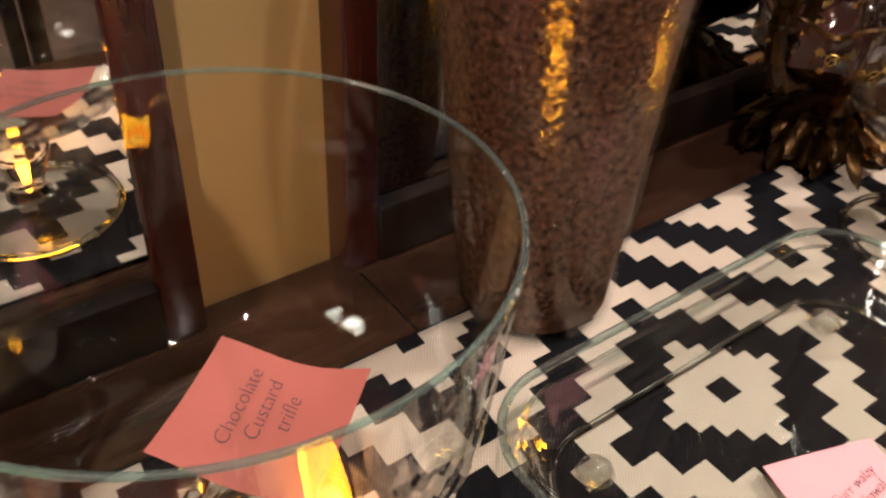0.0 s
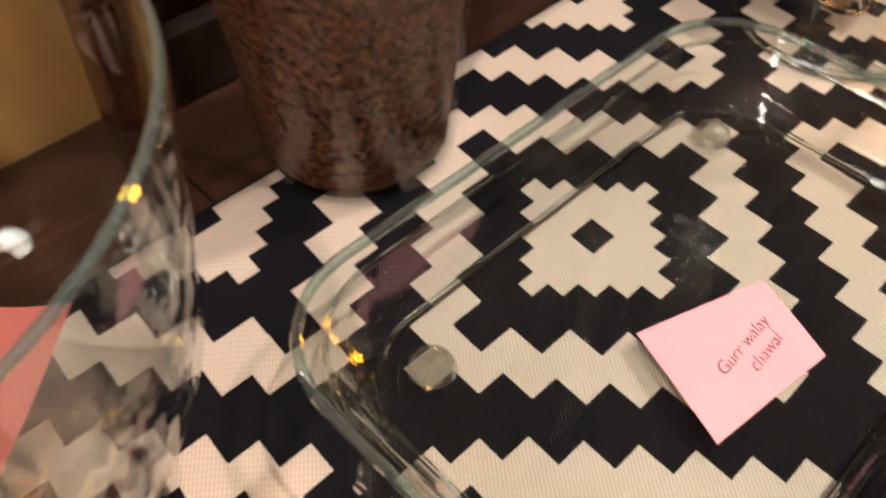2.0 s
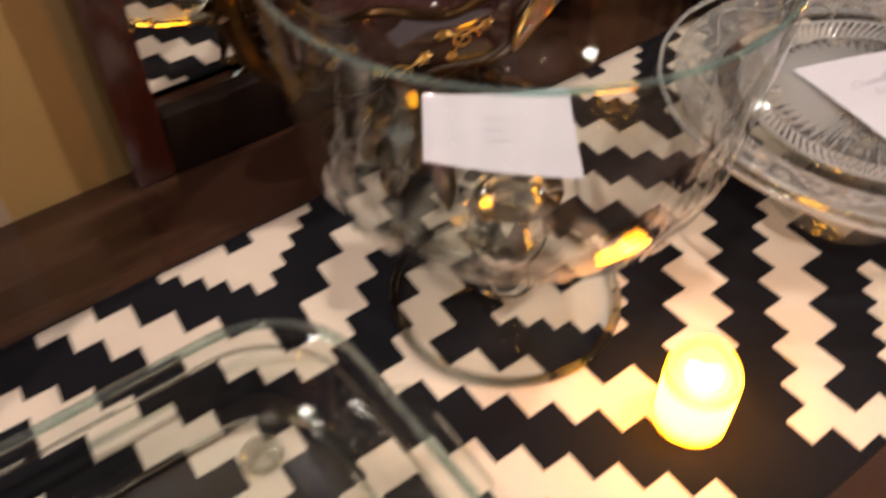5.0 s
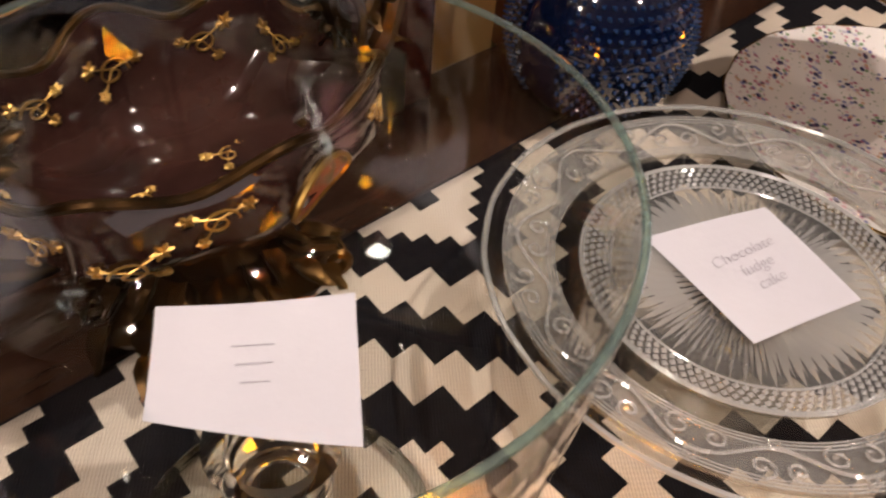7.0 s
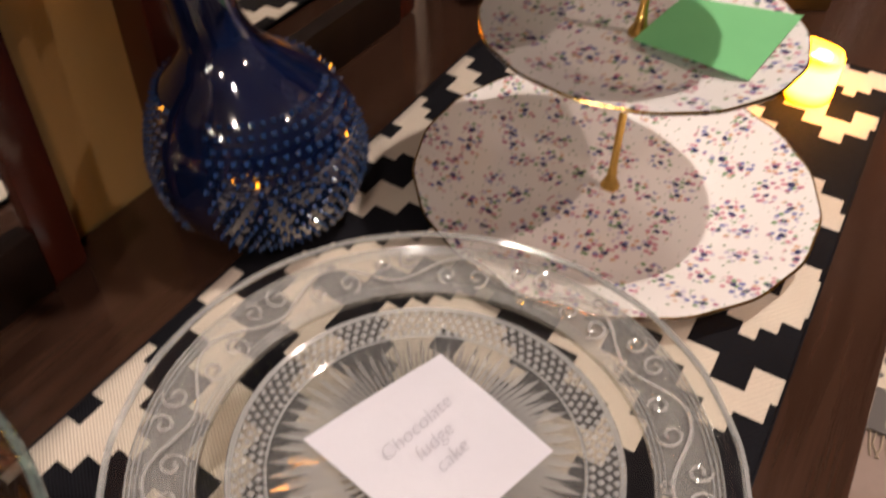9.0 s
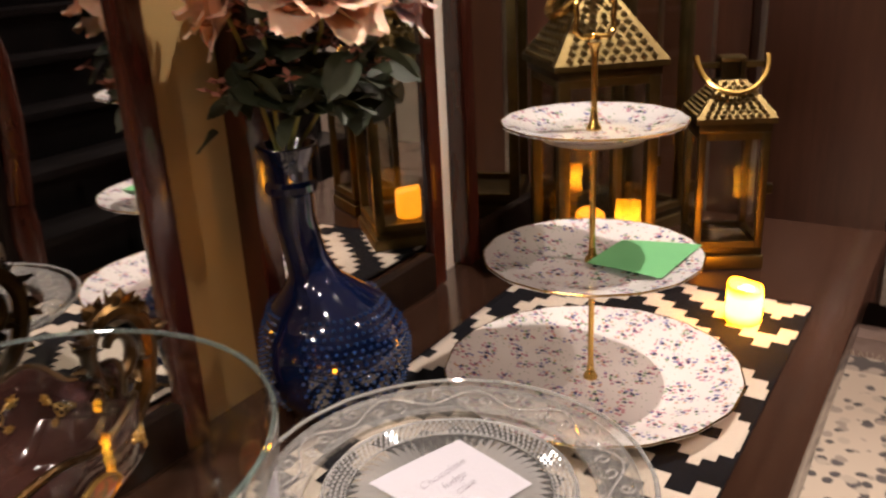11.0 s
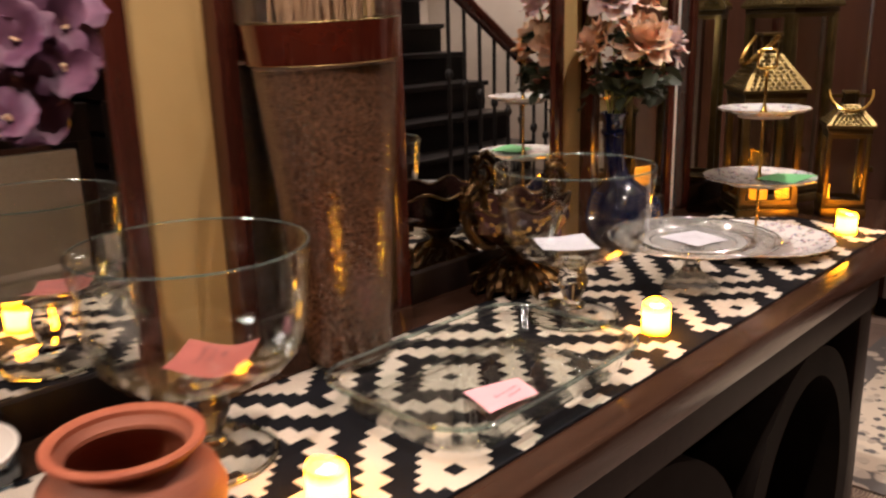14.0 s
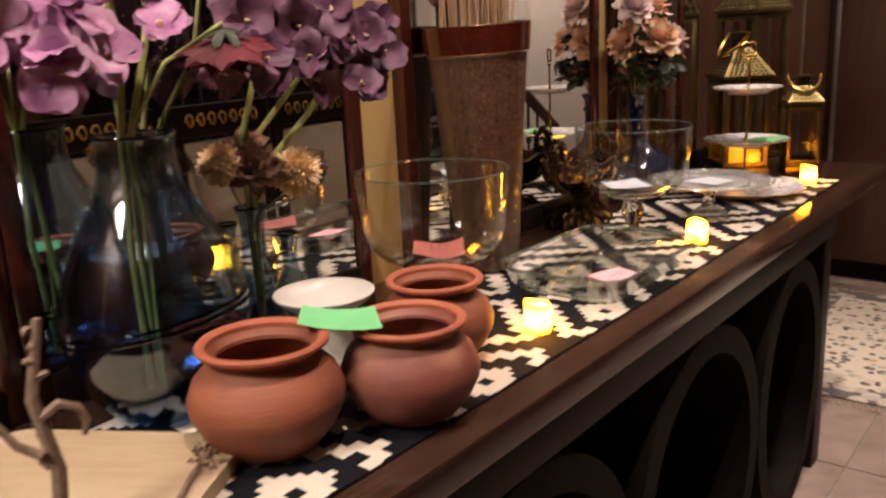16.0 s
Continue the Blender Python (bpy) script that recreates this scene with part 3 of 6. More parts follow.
# closet at the far end: brown panels with metal strips
closet = thing("closet", "tall brown wood closet with slim metal strips", "closet", (2.86, 0, 0))
part("carcass", box(0.022, 0.55, -1.0, 0.296, 0.09, CEIL - 0.02), CLOSET, closet)
part("plinth", box(0.05, 0.53, -0.98, 0.29, 0.0, 0.09), WOOD_BLACK, closet)
for a, b in ((-0.995, -0.585), (-0.575, -0.165), (-0.155, 0.255)):
    door = part("door", box(0.0, 0.02, a, b, 0.10, CEIL - 0.06, 0.003), CLOSET, closet)
    part("metal_strip", box(-0.012, 0.0, b - 0.022, b - 0.004, 0.10, CEIL - 0.06, 0.002), STEEL, door, "brushed metal strip")

# wall panels: piers of beige wall between framed mirrors
PIERS = [(-0.262, -0.152, BEIGE), (0.060, 0.146, BEIGE), (0.016, 0.060, LIT_BEIGE), (0.612, 0.702, BEIGE), (1.052, 1.108, WHITE_WALL)]
for k, (a, b, m) in enumerate(PIERS):
    p = part("pier_%d" % (k + 1), box(a - 0.004, b + 0.004, 0.2805 if m is LIT_BEIGE else 0.284, 0.30, 0.0, CEIL), m)
    tagged(p, "narrow painted wall strip between framed mirrors", "wall", kind="structure")
PANELS = [(-2.2, -0.902), (-0.900, -0.266), (-0.148, 0.012), (0.150, 0.608), (0.706, 1.048), (1.112, 1.62)]
for k, (a, b) in enumerate(PANELS):
    fw = 0.030
    mirror = thing("mirror_%d" % (k + 1), "tall wall mirror in a dark mahogany frame", "mirror", (0, 0, 0), kind="structure")
    part("glass", box(a + fw, b - fw, MIRROR_Y, 0.298, T + 0.050, 2.35), MIRROR, mirror, "silvered mirror glass")
    part("frame_side", box(a, a + fw, 0.255, 0.299, T - 0.002, 2.40, 0.004), MAHOGANY, mirror)
    part("frame_side", box(b - fw, b, 0.255, 0.299, T - 0.002, 2.40, 0.004), MAHOGANY, mirror)
    part("frame_rail", box(a + fw, b - fw, 0.255, 0.299, 2.351, 2.40, 0.004), MAHOGANY, mirror)
    part("frame_rail", box(a + fw, b - fw, 0.253, 0.299, T - 0.002, T + 0.0499, 0.004), WOOD_BLACK, mirror, "black lower rail")
tagged(part("skirting", box(1.63, 2.85, 0.282, 0.30, 0.0, 0.12, 0.004), MAHOGANY), "dark wood skirting board", "skirting", kind="structure")

# brown panelling between the last mirror and the closet
for k, (a, b) in enumerate(((1.635, 1.98), (2.00, 2.42), (2.44, 2.845))):
    panel = thing("wall_panelling_%d" % (k + 1), "brown wood wall panel edged with a slim metal strip", "wall panel", kind="structure")
    part("panel", box(a, b, 0.276, 0.2995, 0.125, CEIL - 0.02, 0.004), CLOSET, panel)
    part("metal_strip", box(a - 0.016, a - 0.002, 0.270, 0.2995, 0.125, CEIL - 0.02, 0.002), STEEL, panel, "brushed metal strip")

# downlight fittings
fit0 = thing("downlight_fitting", "round recessed ceiling downlight, lit", "downlight", (1.15, -0.50, CEIL), group="ceiling downlights")
part("trim_ring", lathe([(0.032, -0.001), (0.05, -0.001), (0.05, -0.006), (0.036, -0.009), (0.032, -0.004)], 32, close=True), CERAMIC, fit0)
part("lens", lathe([(0, -0.0015), (0.031, -0.0015), (0.031, -0.003), (0, -0.003)], 24), LAMP_FACE, fit0)
# the fitting at (2.25, -0.55) is made up to go with the added fill
for x, y in ((2.25, -0.55), (-0.02, -0.50), (-0.90, -0.60), (1.15, -1.75), (4.05, -2.6), (2.0, -1.35)):
    copy_thing(fit0, pose(x, y, CEIL))

cp = thing("ceiling_panel_light", "flat rectangular ceiling panel light, lit", "ceiling light", (-2.62, -0.02, CEIL))
part("frame", box(-0.445, 0.445, -0.265, 0.265, -0.012, -0.0005, 0.002), CERAMIC, cp)
part("diffuser", box(-0.432, 0.432, -0.252, 0.252, -0.015, -0.0122), PANEL_FACE, cp, "glowing white diffuser")

# ---- console table ----
table = thing("console_table", "long dark walnut console with oval openwork underframe", "console table", (0, 0, 0))
part("tabletop", box(-1.62, 1.505, -0.248, 0.282, T - 0.048, T - 0.0025, 0.005), WOOD_DARK, table, "glossy brown walnut top with thin pale inlay")
part("inlay", box(-0.141, -0.139, 0.166, 0.250, T - 0.0035, T - 0.0018), WOOD_TRIM, table)
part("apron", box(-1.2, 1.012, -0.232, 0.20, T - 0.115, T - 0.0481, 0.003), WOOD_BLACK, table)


def oval_ring(cx, rx, rz, band, y0, y1, cz):
    """An upright elliptic hoop with a flat band, seen from the front."""
    bm = bmesh.new()
    n = 48
    rows = []
    for k in range(n):
        a = 2 * math.pi * k / n
        c, s = math.cos(a), math.sin(a)
        o, i = (cx + rx * c, cz + rz * s), (cx + (rx - band) * c, cz + (rz - band) * s)
        rows.append([bm.verts.new((o[0], y0, o[1])), bm.verts.new((i[0], y0, i[1])), bm.verts.new((i[0], y1, i[1])), bm.verts.new((o[0], y1, o[1]))])
    for k in range(n):
        p, q = rows[k], rows[(k + 1) % n]
        for j in range(4):
            bm.faces.new((p[j], p[(j + 1) % 4], q[(j + 1) % 4], q[j]))
    return bm


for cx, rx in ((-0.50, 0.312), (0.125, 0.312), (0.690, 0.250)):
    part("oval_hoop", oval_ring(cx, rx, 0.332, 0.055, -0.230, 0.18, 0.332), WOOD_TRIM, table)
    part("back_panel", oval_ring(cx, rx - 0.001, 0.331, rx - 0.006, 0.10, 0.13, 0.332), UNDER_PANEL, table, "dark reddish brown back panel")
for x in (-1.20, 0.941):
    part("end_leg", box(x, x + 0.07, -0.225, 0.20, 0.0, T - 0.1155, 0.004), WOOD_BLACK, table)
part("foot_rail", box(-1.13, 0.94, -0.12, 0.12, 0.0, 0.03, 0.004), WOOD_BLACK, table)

# ---- table runner ----
PX, PY = 0.335, 0.162  # spacing of the medallions along, and of their rows across
CORE = [(0.0053, 0.057), (0.0165, 0.0445), (0.0285, 0.032), (0.0405, 0.0197), (0.053, 0.007)]
INNER = [(0.011, 0.102), (0.0325, 0.080), (0.054, 0.058), (0.0755, 0.0365), (0.0895, 0.0125)]
OUTER = [(0.009, 0.138), (0.0265, 0.120), (0.0462, 0.1025), (0.066, 0.085), (0.085, 0.067), (0.104, 0.049), (0.119, 0.031), (0.131, 0.012)]


def within(table_rows, u, v):
    for y, x in table_rows:
        if v < y:
            return u < x
    return False


def is_cream(x, y):
    best = None
    for row in (-1, 0, 1):
        off = 0.5 * (row % 2)
        k = round(x / PX - off)
        for kk in (k - 1, k, k + 1):
            u, v = abs(x - (kk + off) * PX), abs(y - row * PY)
            if within(CORE, u, v):
                return not (u < 0.0097 and v < 0.0087)
            if within(OUTER, u, v) and not within(INNER, u, v):
                if not (u < 0.012 and 0.0895 < v < 0.106):
                    best = True
    return bool(best)


def ripple(x, y):
    n = noise.noise((x * 7, y * 9, 1.3)) * 0.0010 + noise.noise((x * 19, y * 15, 4.1)) * 0.0005
    return max(n + 0.0004, -0.0008)


def drape(x, y):
    """The cloth lies a little askew: its far half is pulled along the table, its near half stretched."""
    return (x + (0.080 * y if y > 0 else 0.030 * y), y * (0.995 if y > 0 else 1.022))


def runner_mesh(x0, x1, y0, y1):
    steps = sorted({s for rows in (CORE, INNER, OUTER) for pair in rows for s in (pair[1],)} | {0.0097})
    lines_x = {x0, x1}
    k = int(x0 / PX * 2) - 4
    while k * PX / 2 < x1 + PX:
        for s in steps:
            for q in (k * PX / 2 - s, k * PX / 2 + s):
                if x0 < q < x1:
                    lines_x.add(round(q, 5))
        k += 1
    stepy = sorted({pair[0] for rows in (CORE, INNER, OUTER) for pair in rows} | {0.0087, 0.0895, 0.106})
    lines_y = {y0, y1}
    for row in (-1, 0, 1):
        for s in stepy:
            for q in (row * PY - s, row * PY + s):
                if y0 < q < y1:
                    lines_y.add(round(q, 5))

    def thin(vals):
        vals = sorted(vals)
        keep = [vals[0]]
        for v in vals[1:]:
            if v - keep[-1] > 0.0004:
                keep.append(v)
        return keep

    xs, ys = thin(lines_x), thin(lines_y)
    verts, faces, idx = [], [], []
    for y in ys:
        for x in xs:
            verts.append((*drape(x, y), ripple(x, y)))
    nx = len(xs)
    for j in range(len(ys) - 1):
        for i in range(nx - 1):
            cx, cy = (xs[i] + xs[i + 1]) / 2, (ys[j] + ys[j + 1]) / 2
            faces.append((j * nx + i, j * nx + i + 1, (j + 1) * nx + i + 1, (j + 1) * nx + i))
            idx.append(0 if is_cream(cx, cy) else 1)
    # a folded hem down to the table all round
    rim = [j * nx for j in range(len(ys))]
    border = list(range(nx)) + [j * nx + nx - 1 for j in range(1, len(ys))] + [(len(ys) - 1) * nx + i for i in range(nx - 2, -1, -1)] + rim[-2:0:-1]
    base = len(verts)
    for v in border:
        x, y, z = verts[v]
        verts.append((x, y, -0.0020))
    n = len(border)
    for k in range(n):
        a, b = border[k], border[(k + 1) % n]
        faces.append((b, a, base + k, base + (k + 1) % n))
        idx.append(1)
    me = bpy.data.meshes.new("table_runner")
    me.from_pydata(verts, [], faces)
    me.materials.append(RUN_WHITE)
    me.materials.append(RUN_BLACK)
    me.polygons.foreach_set("material_index", idx)
    me.polygons.foreach_set("use_smooth", [True] * len(faces))
    me.update()
    return me


runner = thing("table_runner", "black and cream geometric woven cotton table runner", "table runner", (0, 0, T))
cloth = new("cloth", runner_mesh(-0.905, 1.172, -0.194, 0.166))
cloth.parent = runner
for y in (-0.1935, 0.1655):
    part("long_hem", tube([(*drape(-0.905 + 0.02 * k, y), ripple(-0.905 + 0.02 * k, y) + 0.0002) for k in range(104)] + [(*drape(1.172, y), 0.0004)], 0.0010, 5), RUN_BLACK, runner, "folded black edge")
for x in (-0.9045, 1.1715):
    part("end_hem", tube([(*drape(x, -0.194 + 0.0164 * k), ripple(x, -0.194 + 0.0164 * k) + 0.0002) for k in range(23)], 0.0010, 5), RUN_BLACK, runner, "folded black edge")

# ---- rug on the floor ----
rug = thing("rug", "cream patterned rug with dark border and fringe", "rug", (2.05, -0.42, 0.0))
part("field", box(-0.50, 0.50, -0.50, 0.50, 0.002, 0.011, 0.002), RUG_FIELD, rug)
for a, b, c, d in ((-0.60, 0.60, -0.60, -0.50), (-0.60, 0.60, 0.50, 0.60), (-0.60, -0.50, -0.50, 0.50), (0.50, 0.60, -0.50, 0.50)):
    part("border", box(a, b, c, d, 0.002, 0.0105, 0.002), RUG_BORDER, rug, "dark patterned border")
fr = bmesh.new()
for k in range(110):
    y = -0.59 + 1.18 * k / 109
    for s in (-1, 1):
        tube([(s * 0.595, y, 0.006), (s * 0.625, y + random.uniform(-0.005, 0.005), 0.004), (s * 0.65, y + random.uniform(-0.012, 0.012), 0.003)], 0.0016, 4, bm=fr)
tagged(part("fringe", fr, CREAM_FABRIC, rug, "pale knotted fringe"), kind="stuff")


# ---- glass trifle bowls ----
def trifle_bowl(at, label, rz=0, wide=1.0):
    b = thing("trifle_bowl", label, "glass bowl", at, rz, group="footed glass bowls")
    prof = [(0.0, 0.094), (0.035, 0.0935), (0.062, 0.097), (0.084, 0.108), (0.099, 0.126), (0.107, 0.150), (0.111, 0.188), (0.1155, 0.2395)]
    prof = [(r * (wide if z > 0.1 else 1), z) for r, z in prof]
    part("bowl", shell(prof, 0.0035, 96), GLASS, b)
    part("rim", tube([(0.1140 * wide * math.cos(a), 0.1140 * wide * math.sin(a), 0.2415) for a in (2 * math.pi * k / 96 for k in range(96))], 0.0014, 8, close=True), GLASS_RIM, b, "rounded greenish glass rim")
    stem = [(0.0, 0.0925), (0.030, 0.0925), (0.021, 0.087), (0.019, 0.080), (0.024, 0.066), (0.0245, 0.058), (0.020, 0.046), (0.0145, 0.034), (0.0135, 0.026), (0.019, 0.022), (0.019, 0.018), (0.0, 0.018)]
    part("stem", lathe(stem, 40), STEM_GLASS, b, "baluster stem of clear cast glass")
    foot = [(0.0, 0.002), (0.071, 0.0015), (0.0725, 0.004), (0.071, 0.0065), (0.050, 0.0095), (0.030, 0.0135), (0.020, 0.0175), (0.0, 0.0175)]
    part("foot", lathe(foot, 72), GLASS, b)
    part("foot_rim", tube([(0.071 * math.cos(a), 0.071 * math.sin(a), 0.0042) for a in (2 * math.pi * k / 72 for k in range(72))], 0.0028, 8, close=True), DISH_RIM, b)
    return b


trifle_bowl((-0.3275, 0.0535, T), "footed clear glass bowl holding a coral paper note", 0, 1.058)
trifle_bowl((0.2953, 0.0119, T), "footed clear glass bowl holding a white paper note", 40, 1.058)


# ---- paper notes ----
def note(name, label, corners, bulge, material, lift=None):
    """A curled square of paper through four corners, with real thickness."""
    c = [Vector(p) for p in corners]
    mid = sum(c, Vector()) / 4
    ob = thing(name, label, "paper note", tuple(mid), group="handwritten paper notes")
    bm = bmesh.new()
    n = 10
    top, low = [], []
    for i in range(n + 1):
        for j in range(n + 1):
            s, t = i / n, j / n
            p = (1 - s) * (1 - t) * c[0] + s * (1 - t) * c[1] + s * t * c[2] + (1 - s) * t * c[3] - mid
            p.z += bulge * (math.sin(math.pi * s) * 0.7 + math.sin(math.pi * t) * 0.5) + (lift(s, t) if lift else 0)
            top.append(bm.verts.new(p))
            low.append(bm.verts.new(p - Vector((0, 0, 0.00025))))
    w = n + 1
    for i in range(n):
        for j in range(n):
            k = i * w + j
            bm.faces.new((top[k], top[k + w], top[k + w + 1], top[k + 1]))
            bm.faces.new((low[k], low[k + 1], low[k + w + 1], low[k + w]))
    ring = [i * w for i in range(w)] + [n * w + j for j in range(1, w)] + [i * w + n for i in range(n - 1, -1, -1)] + [j for j in range(n - 1, 0, -1)]
    for a, b in zip(ring, ring[1:] + ring[:1]):
        bm.faces.new((top[b], top[a], low[a], low[b]))
    part("sheet", bm, material, ob)
    return ob


def lay_text(ob, text, size, along, up, material, z, spacing=1.05, shift=(0, 0)):
    a = math.degrees(math.atan2(along[1], along[0]))
    writing(text, size, (shift[0], shift[1], z), ob, material, a, spacing=spacing)


n1 = note("paper_note", "coral sticky note with handwritten dessert name in a bowl", [(-0.3040, 0.1200, T + 0.1120), (-0.2530, 0.0550, T + 0.1160), (-0.3140, 0.0060, T + 0.1080), (-0.3650, 0.0710, T + 0.1100)], -0.005, PAPER_RED,
          lambda s, t: 0.003 * math.cos(5 * s))
lay_text(n1, "Chocolate\nCustard\ntrifle", 0.0118, (0.055, 0.050), 0, INK, 0.0015)
n2 = note("paper_note", "pink sticky note with handwritten dish name in a glass dish", [(-0.0440, -0.0620, T + 0.0125), (0.0320, -0.0880, T + 0.0135), (0.0140, -0.1350, T + 0.0125), (-0.0660, -0.1250, T + 0.0122)], 0.0010, PAPER_PINK)
lay_text(n2, "Gurr walay\n   chawal", 0.0098, (0.074, 0.004), 0, INK, 0.0018, shift=(0.004, -0.006))
n3 = note("paper_note", "white sticky note with handwritten cake name on a cake stand", [(0.5210, -0.0090, T + 0.0885), (0.5960, -0.0380, T + 0.0895), (0.5740, -0.1100, T + 0.0885), (0.5040, -0.0900, T + 0.0885)], 0.0012, PAPER_WHITE)
lay_text(n3, "Chocolate\nfudge\ncake", 0.0105, (0.074, -0.016), 0, INK_FAINT, 0.0024)
n4 = note("paper_note", "white sticky note with faint writing in a glass bowl", [(0.2860, 0.0830, T + 0.1200), (0.3570, 0.0350, T + 0.1210), (0.3130, -0.0260, T + 0.1150), (0.2550, 0.0390, T + 0.1140)], -0.003, PAPER_WHITE)
for k in range(3):
    part("faint_writing", box(-0.010 + 0.002 * k, 0.008 - 0.001 * k, 0.010 - 0.009 * k, 0.0105 - 0.009 * k, -0.0022, -0.0020, m=turn(0, 0, -35) @ turn(5, 0, 0)), INK_FAINT, n4, "faint pencil line")
note("paper_note", "green sticky note lying on a tiered floral plate", [(0.8450, -0.0350, T + 0.1445), (0.9180, -0.0440, T + 0.1455), (0.9270, -0.1230, T + 0.1490), (0.8330, -0.1130, T + 0.1460)], 0.0008, PAPER_GREEN)
note("paper_note", "green sticky note resting across two terracotta pot rims", [(-0.688, -0.026, T + 0.1335), (-0.645, -0.106, T + 0.1295), (-0.696, -0.165, T + 0.1285), (-0.742, -0.076, T + 0.1345)], -0.0015, PAPER_GREEN,
     lambda s, t: 0.004 * (s - 0.4) ** 2 * 4)


# ---- glass baking dish ----
def rounded(hx, hy, r, n=10):
    pts = []
    for cx, cy, a0 in ((hx - r, hy - r, 0), (-hx + r, hy - r, 90), (-hx + r, -hy + r, 180), (hx - r, -hy + r, 270)):
        for k in range(n + 1):
            a = radians(a0 + 90 * k / n)
            pts.append((cx + r * math.cos(a), cy + r * math.sin(a)))
    return pts


def dish_shell(levels):
    """Loops of (half length, half width, corner radius, height) joined into a skin."""
    bm = bmesh.new()
    rows = [[bm.verts.new((x, y, z)) for x, y in rounded(hx, hy, r)] for hx, hy, r, z in levels]
    n = len(rows[0])
    for a, b in zip(rows, rows[1:]):
        for k in range(n):
            j = (k + 1) % n
            bm.faces.new((a[k], a[j], b[j], b[k]))
    bm.faces.new(rows[0][::-1])
    bm.faces.new(rows[-1])
    return bm


dish = thing("baking_dish", "rectangular clear glass baking dish on knob feet", "baking dish", (-0.010, -0.075, T))
part("basin", dish_shell([(0.150, 0.092, 0.045, 0.008), (0.160, 0.101, 0.05, 0.010), (0.170, 0.110, 0.052, 0.024), (0.177, 0.117, 0.055, 0.046), (0.185, 0.124, 0.058, 0.053),
                           (0.178, 0.117, 0.055, 0.054), (0.173, 0.113, 0.052, 0.046), (0.166, 0.106, 0.05, 0.024), (0.155, 0.097, 0.048, 0.0125), (0.150, 0.092, 0.045, 0.0115)]), DISH_GLASS, dish)
part("rim", tube([(x, y, 0.0530) for x, y in rounded(0.1855, 0.1245, 0.058, 14)], 0.0029, 8, close=True), DISH_EDGE, dish, "thick greenish rim")
part("base_edge", tube([(x, y, 0.0105) for x, y in rounded(0.1575, 0.0990, 0.049, 14)], 0.0016, 6, close=True), DISH_RIM, dish)
part("shoulder_edge", tube([(x, y, 0.0470) for x, y in rounded(0.1755, 0.1155, 0.054, 14)], 0.0012, 6, close=True), DISH_RIM, dish)
for s in (-1, 1):
    part("handle", extrude_outline([(s * 0.184, -0.045), (s * 0.197, -0.034), (s * 0.199, 0.034), (s * 0.184, 0.045)][::s], 0.049, 0.055, 0.002), DISH_GLASS, dish)
for x, y in ((-0.120, 0.071), (0.124, 0.073), (0.124, -0.073), (-0.120, -0.073)):
    k = part("knob_foot", lathe([(0, 0.0005), (0.006, 0.0008), (0.0105, 0.0035), (0.0125, 0.008), (0.0105, 0.0125), (0.005, 0.015), (0, 0.0155)], 24), KNOB_GLASS, dish, "clear glass knob foot")
    k.location = (x, y, 0)


# ---- LED candles ----
def candle(at, label, rz=0, wax=None):
    c = thing("led_candle", label, "candle", at, rz, group="lit candles on the runner")
    n = 40

    def melt(a, r, z):
        return (r * (1 + 0.012 * math.sin(3 * a)), z + (0.0035 * math.sin(a + 0.7) + 0.0012 * math.sin(3 * a) if z > 0.04 else 0))

    c.scale = (1, 1, 0.92)
    part("body", lathe([(0, 0.001), (0.0195, 0.001), (0.0205, 0.003), (0.0205, 0.046), (0.0195, 0.0495), (0.0165, 0.0500), (0.0150, 0.0455), (0, 0.0445)], n, melt), wax or LED, c)
    part("wick_glow", lathe([(0, 0.0449), (0.010, 0.0449), (0.010, 0.0462), (0, 0.0468)], 20), wax or LED_TOP, c, "bright glowing top")
    return c


candle((0.319, -0.122, T), "small lit LED candle beside a footed glass bowl")
candle((-0.307, -0.122, T), "small lit LED candle beside a terracotta pot", 70)
candle((1.090, -0.133, T), "small lit LED candle at the runner's far end", 30)


# ---- pressed-glass cake stand ----
CX, CY = 0.5439, -0.0608
stand = thing("cake_stand", "pressed clear glass cake stand with ornate border", "cake stand", (CX, CY, T), 12)


def scallop(a, r, z):
    return (r * (1 + (0.002 * math.cos(20 * a) if r > 0.13 else 0)), z)


stand.scale = (0.951, 0.951, 0.93)
part("well", lathe([(0.0, 0.0865), (0.080, 0.0865), (0.0925, 0.0895), (0.0925, 0.0940), (0.080, 0.0905), (0.0, 0.0900)], 96), CAKE_GLASS, stand)
part("clear_band", lathe([(0.0927, 0.0895), (0.1075, 0.0890), (0.1075, 0.0930), (0.0927, 0.0940)], 120, close=True), GLASS, stand, "plain clear glass ring")
part("border", lathe([(0.1077, 0.0890), (0.126, 0.0925), (0.1375, 0.0960), (0.1375, 0.1000), (0.126, 0.0965), (0.1077, 0.0930)], 160, close=True), FROST_GLASS, stand, "finely stippled embossed border")
part("clear_edge", lathe([(0.1377, 0.0960), (0.146, 0.0985), (0.1475, 0.1005), (0.146, 0.1025), (0.1377, 0.1000)], 160, scallop, close=True), GLASS, stand, "plain clear glass edge")
for rr, zz in ((0.0762, 0.0915), (0.0920, 0.0946), (0.0935, 0.0947), (0.1080, 0.0936), (0.1102, 0.0941), (0.1124, 0.0946), (0.1330, 0.0995), (0.1352, 0.1000), (0.1374, 0.1005)):
    part("raised_ring", tube([(rr * math.cos(a), rr * math.sin(a), zz) for a in (2 * math.pi * k / 120 for k in range(120))], 0.0009 if rr < 0.094 else 0.0004, 4, close=True), LINE_GLASS, stand)


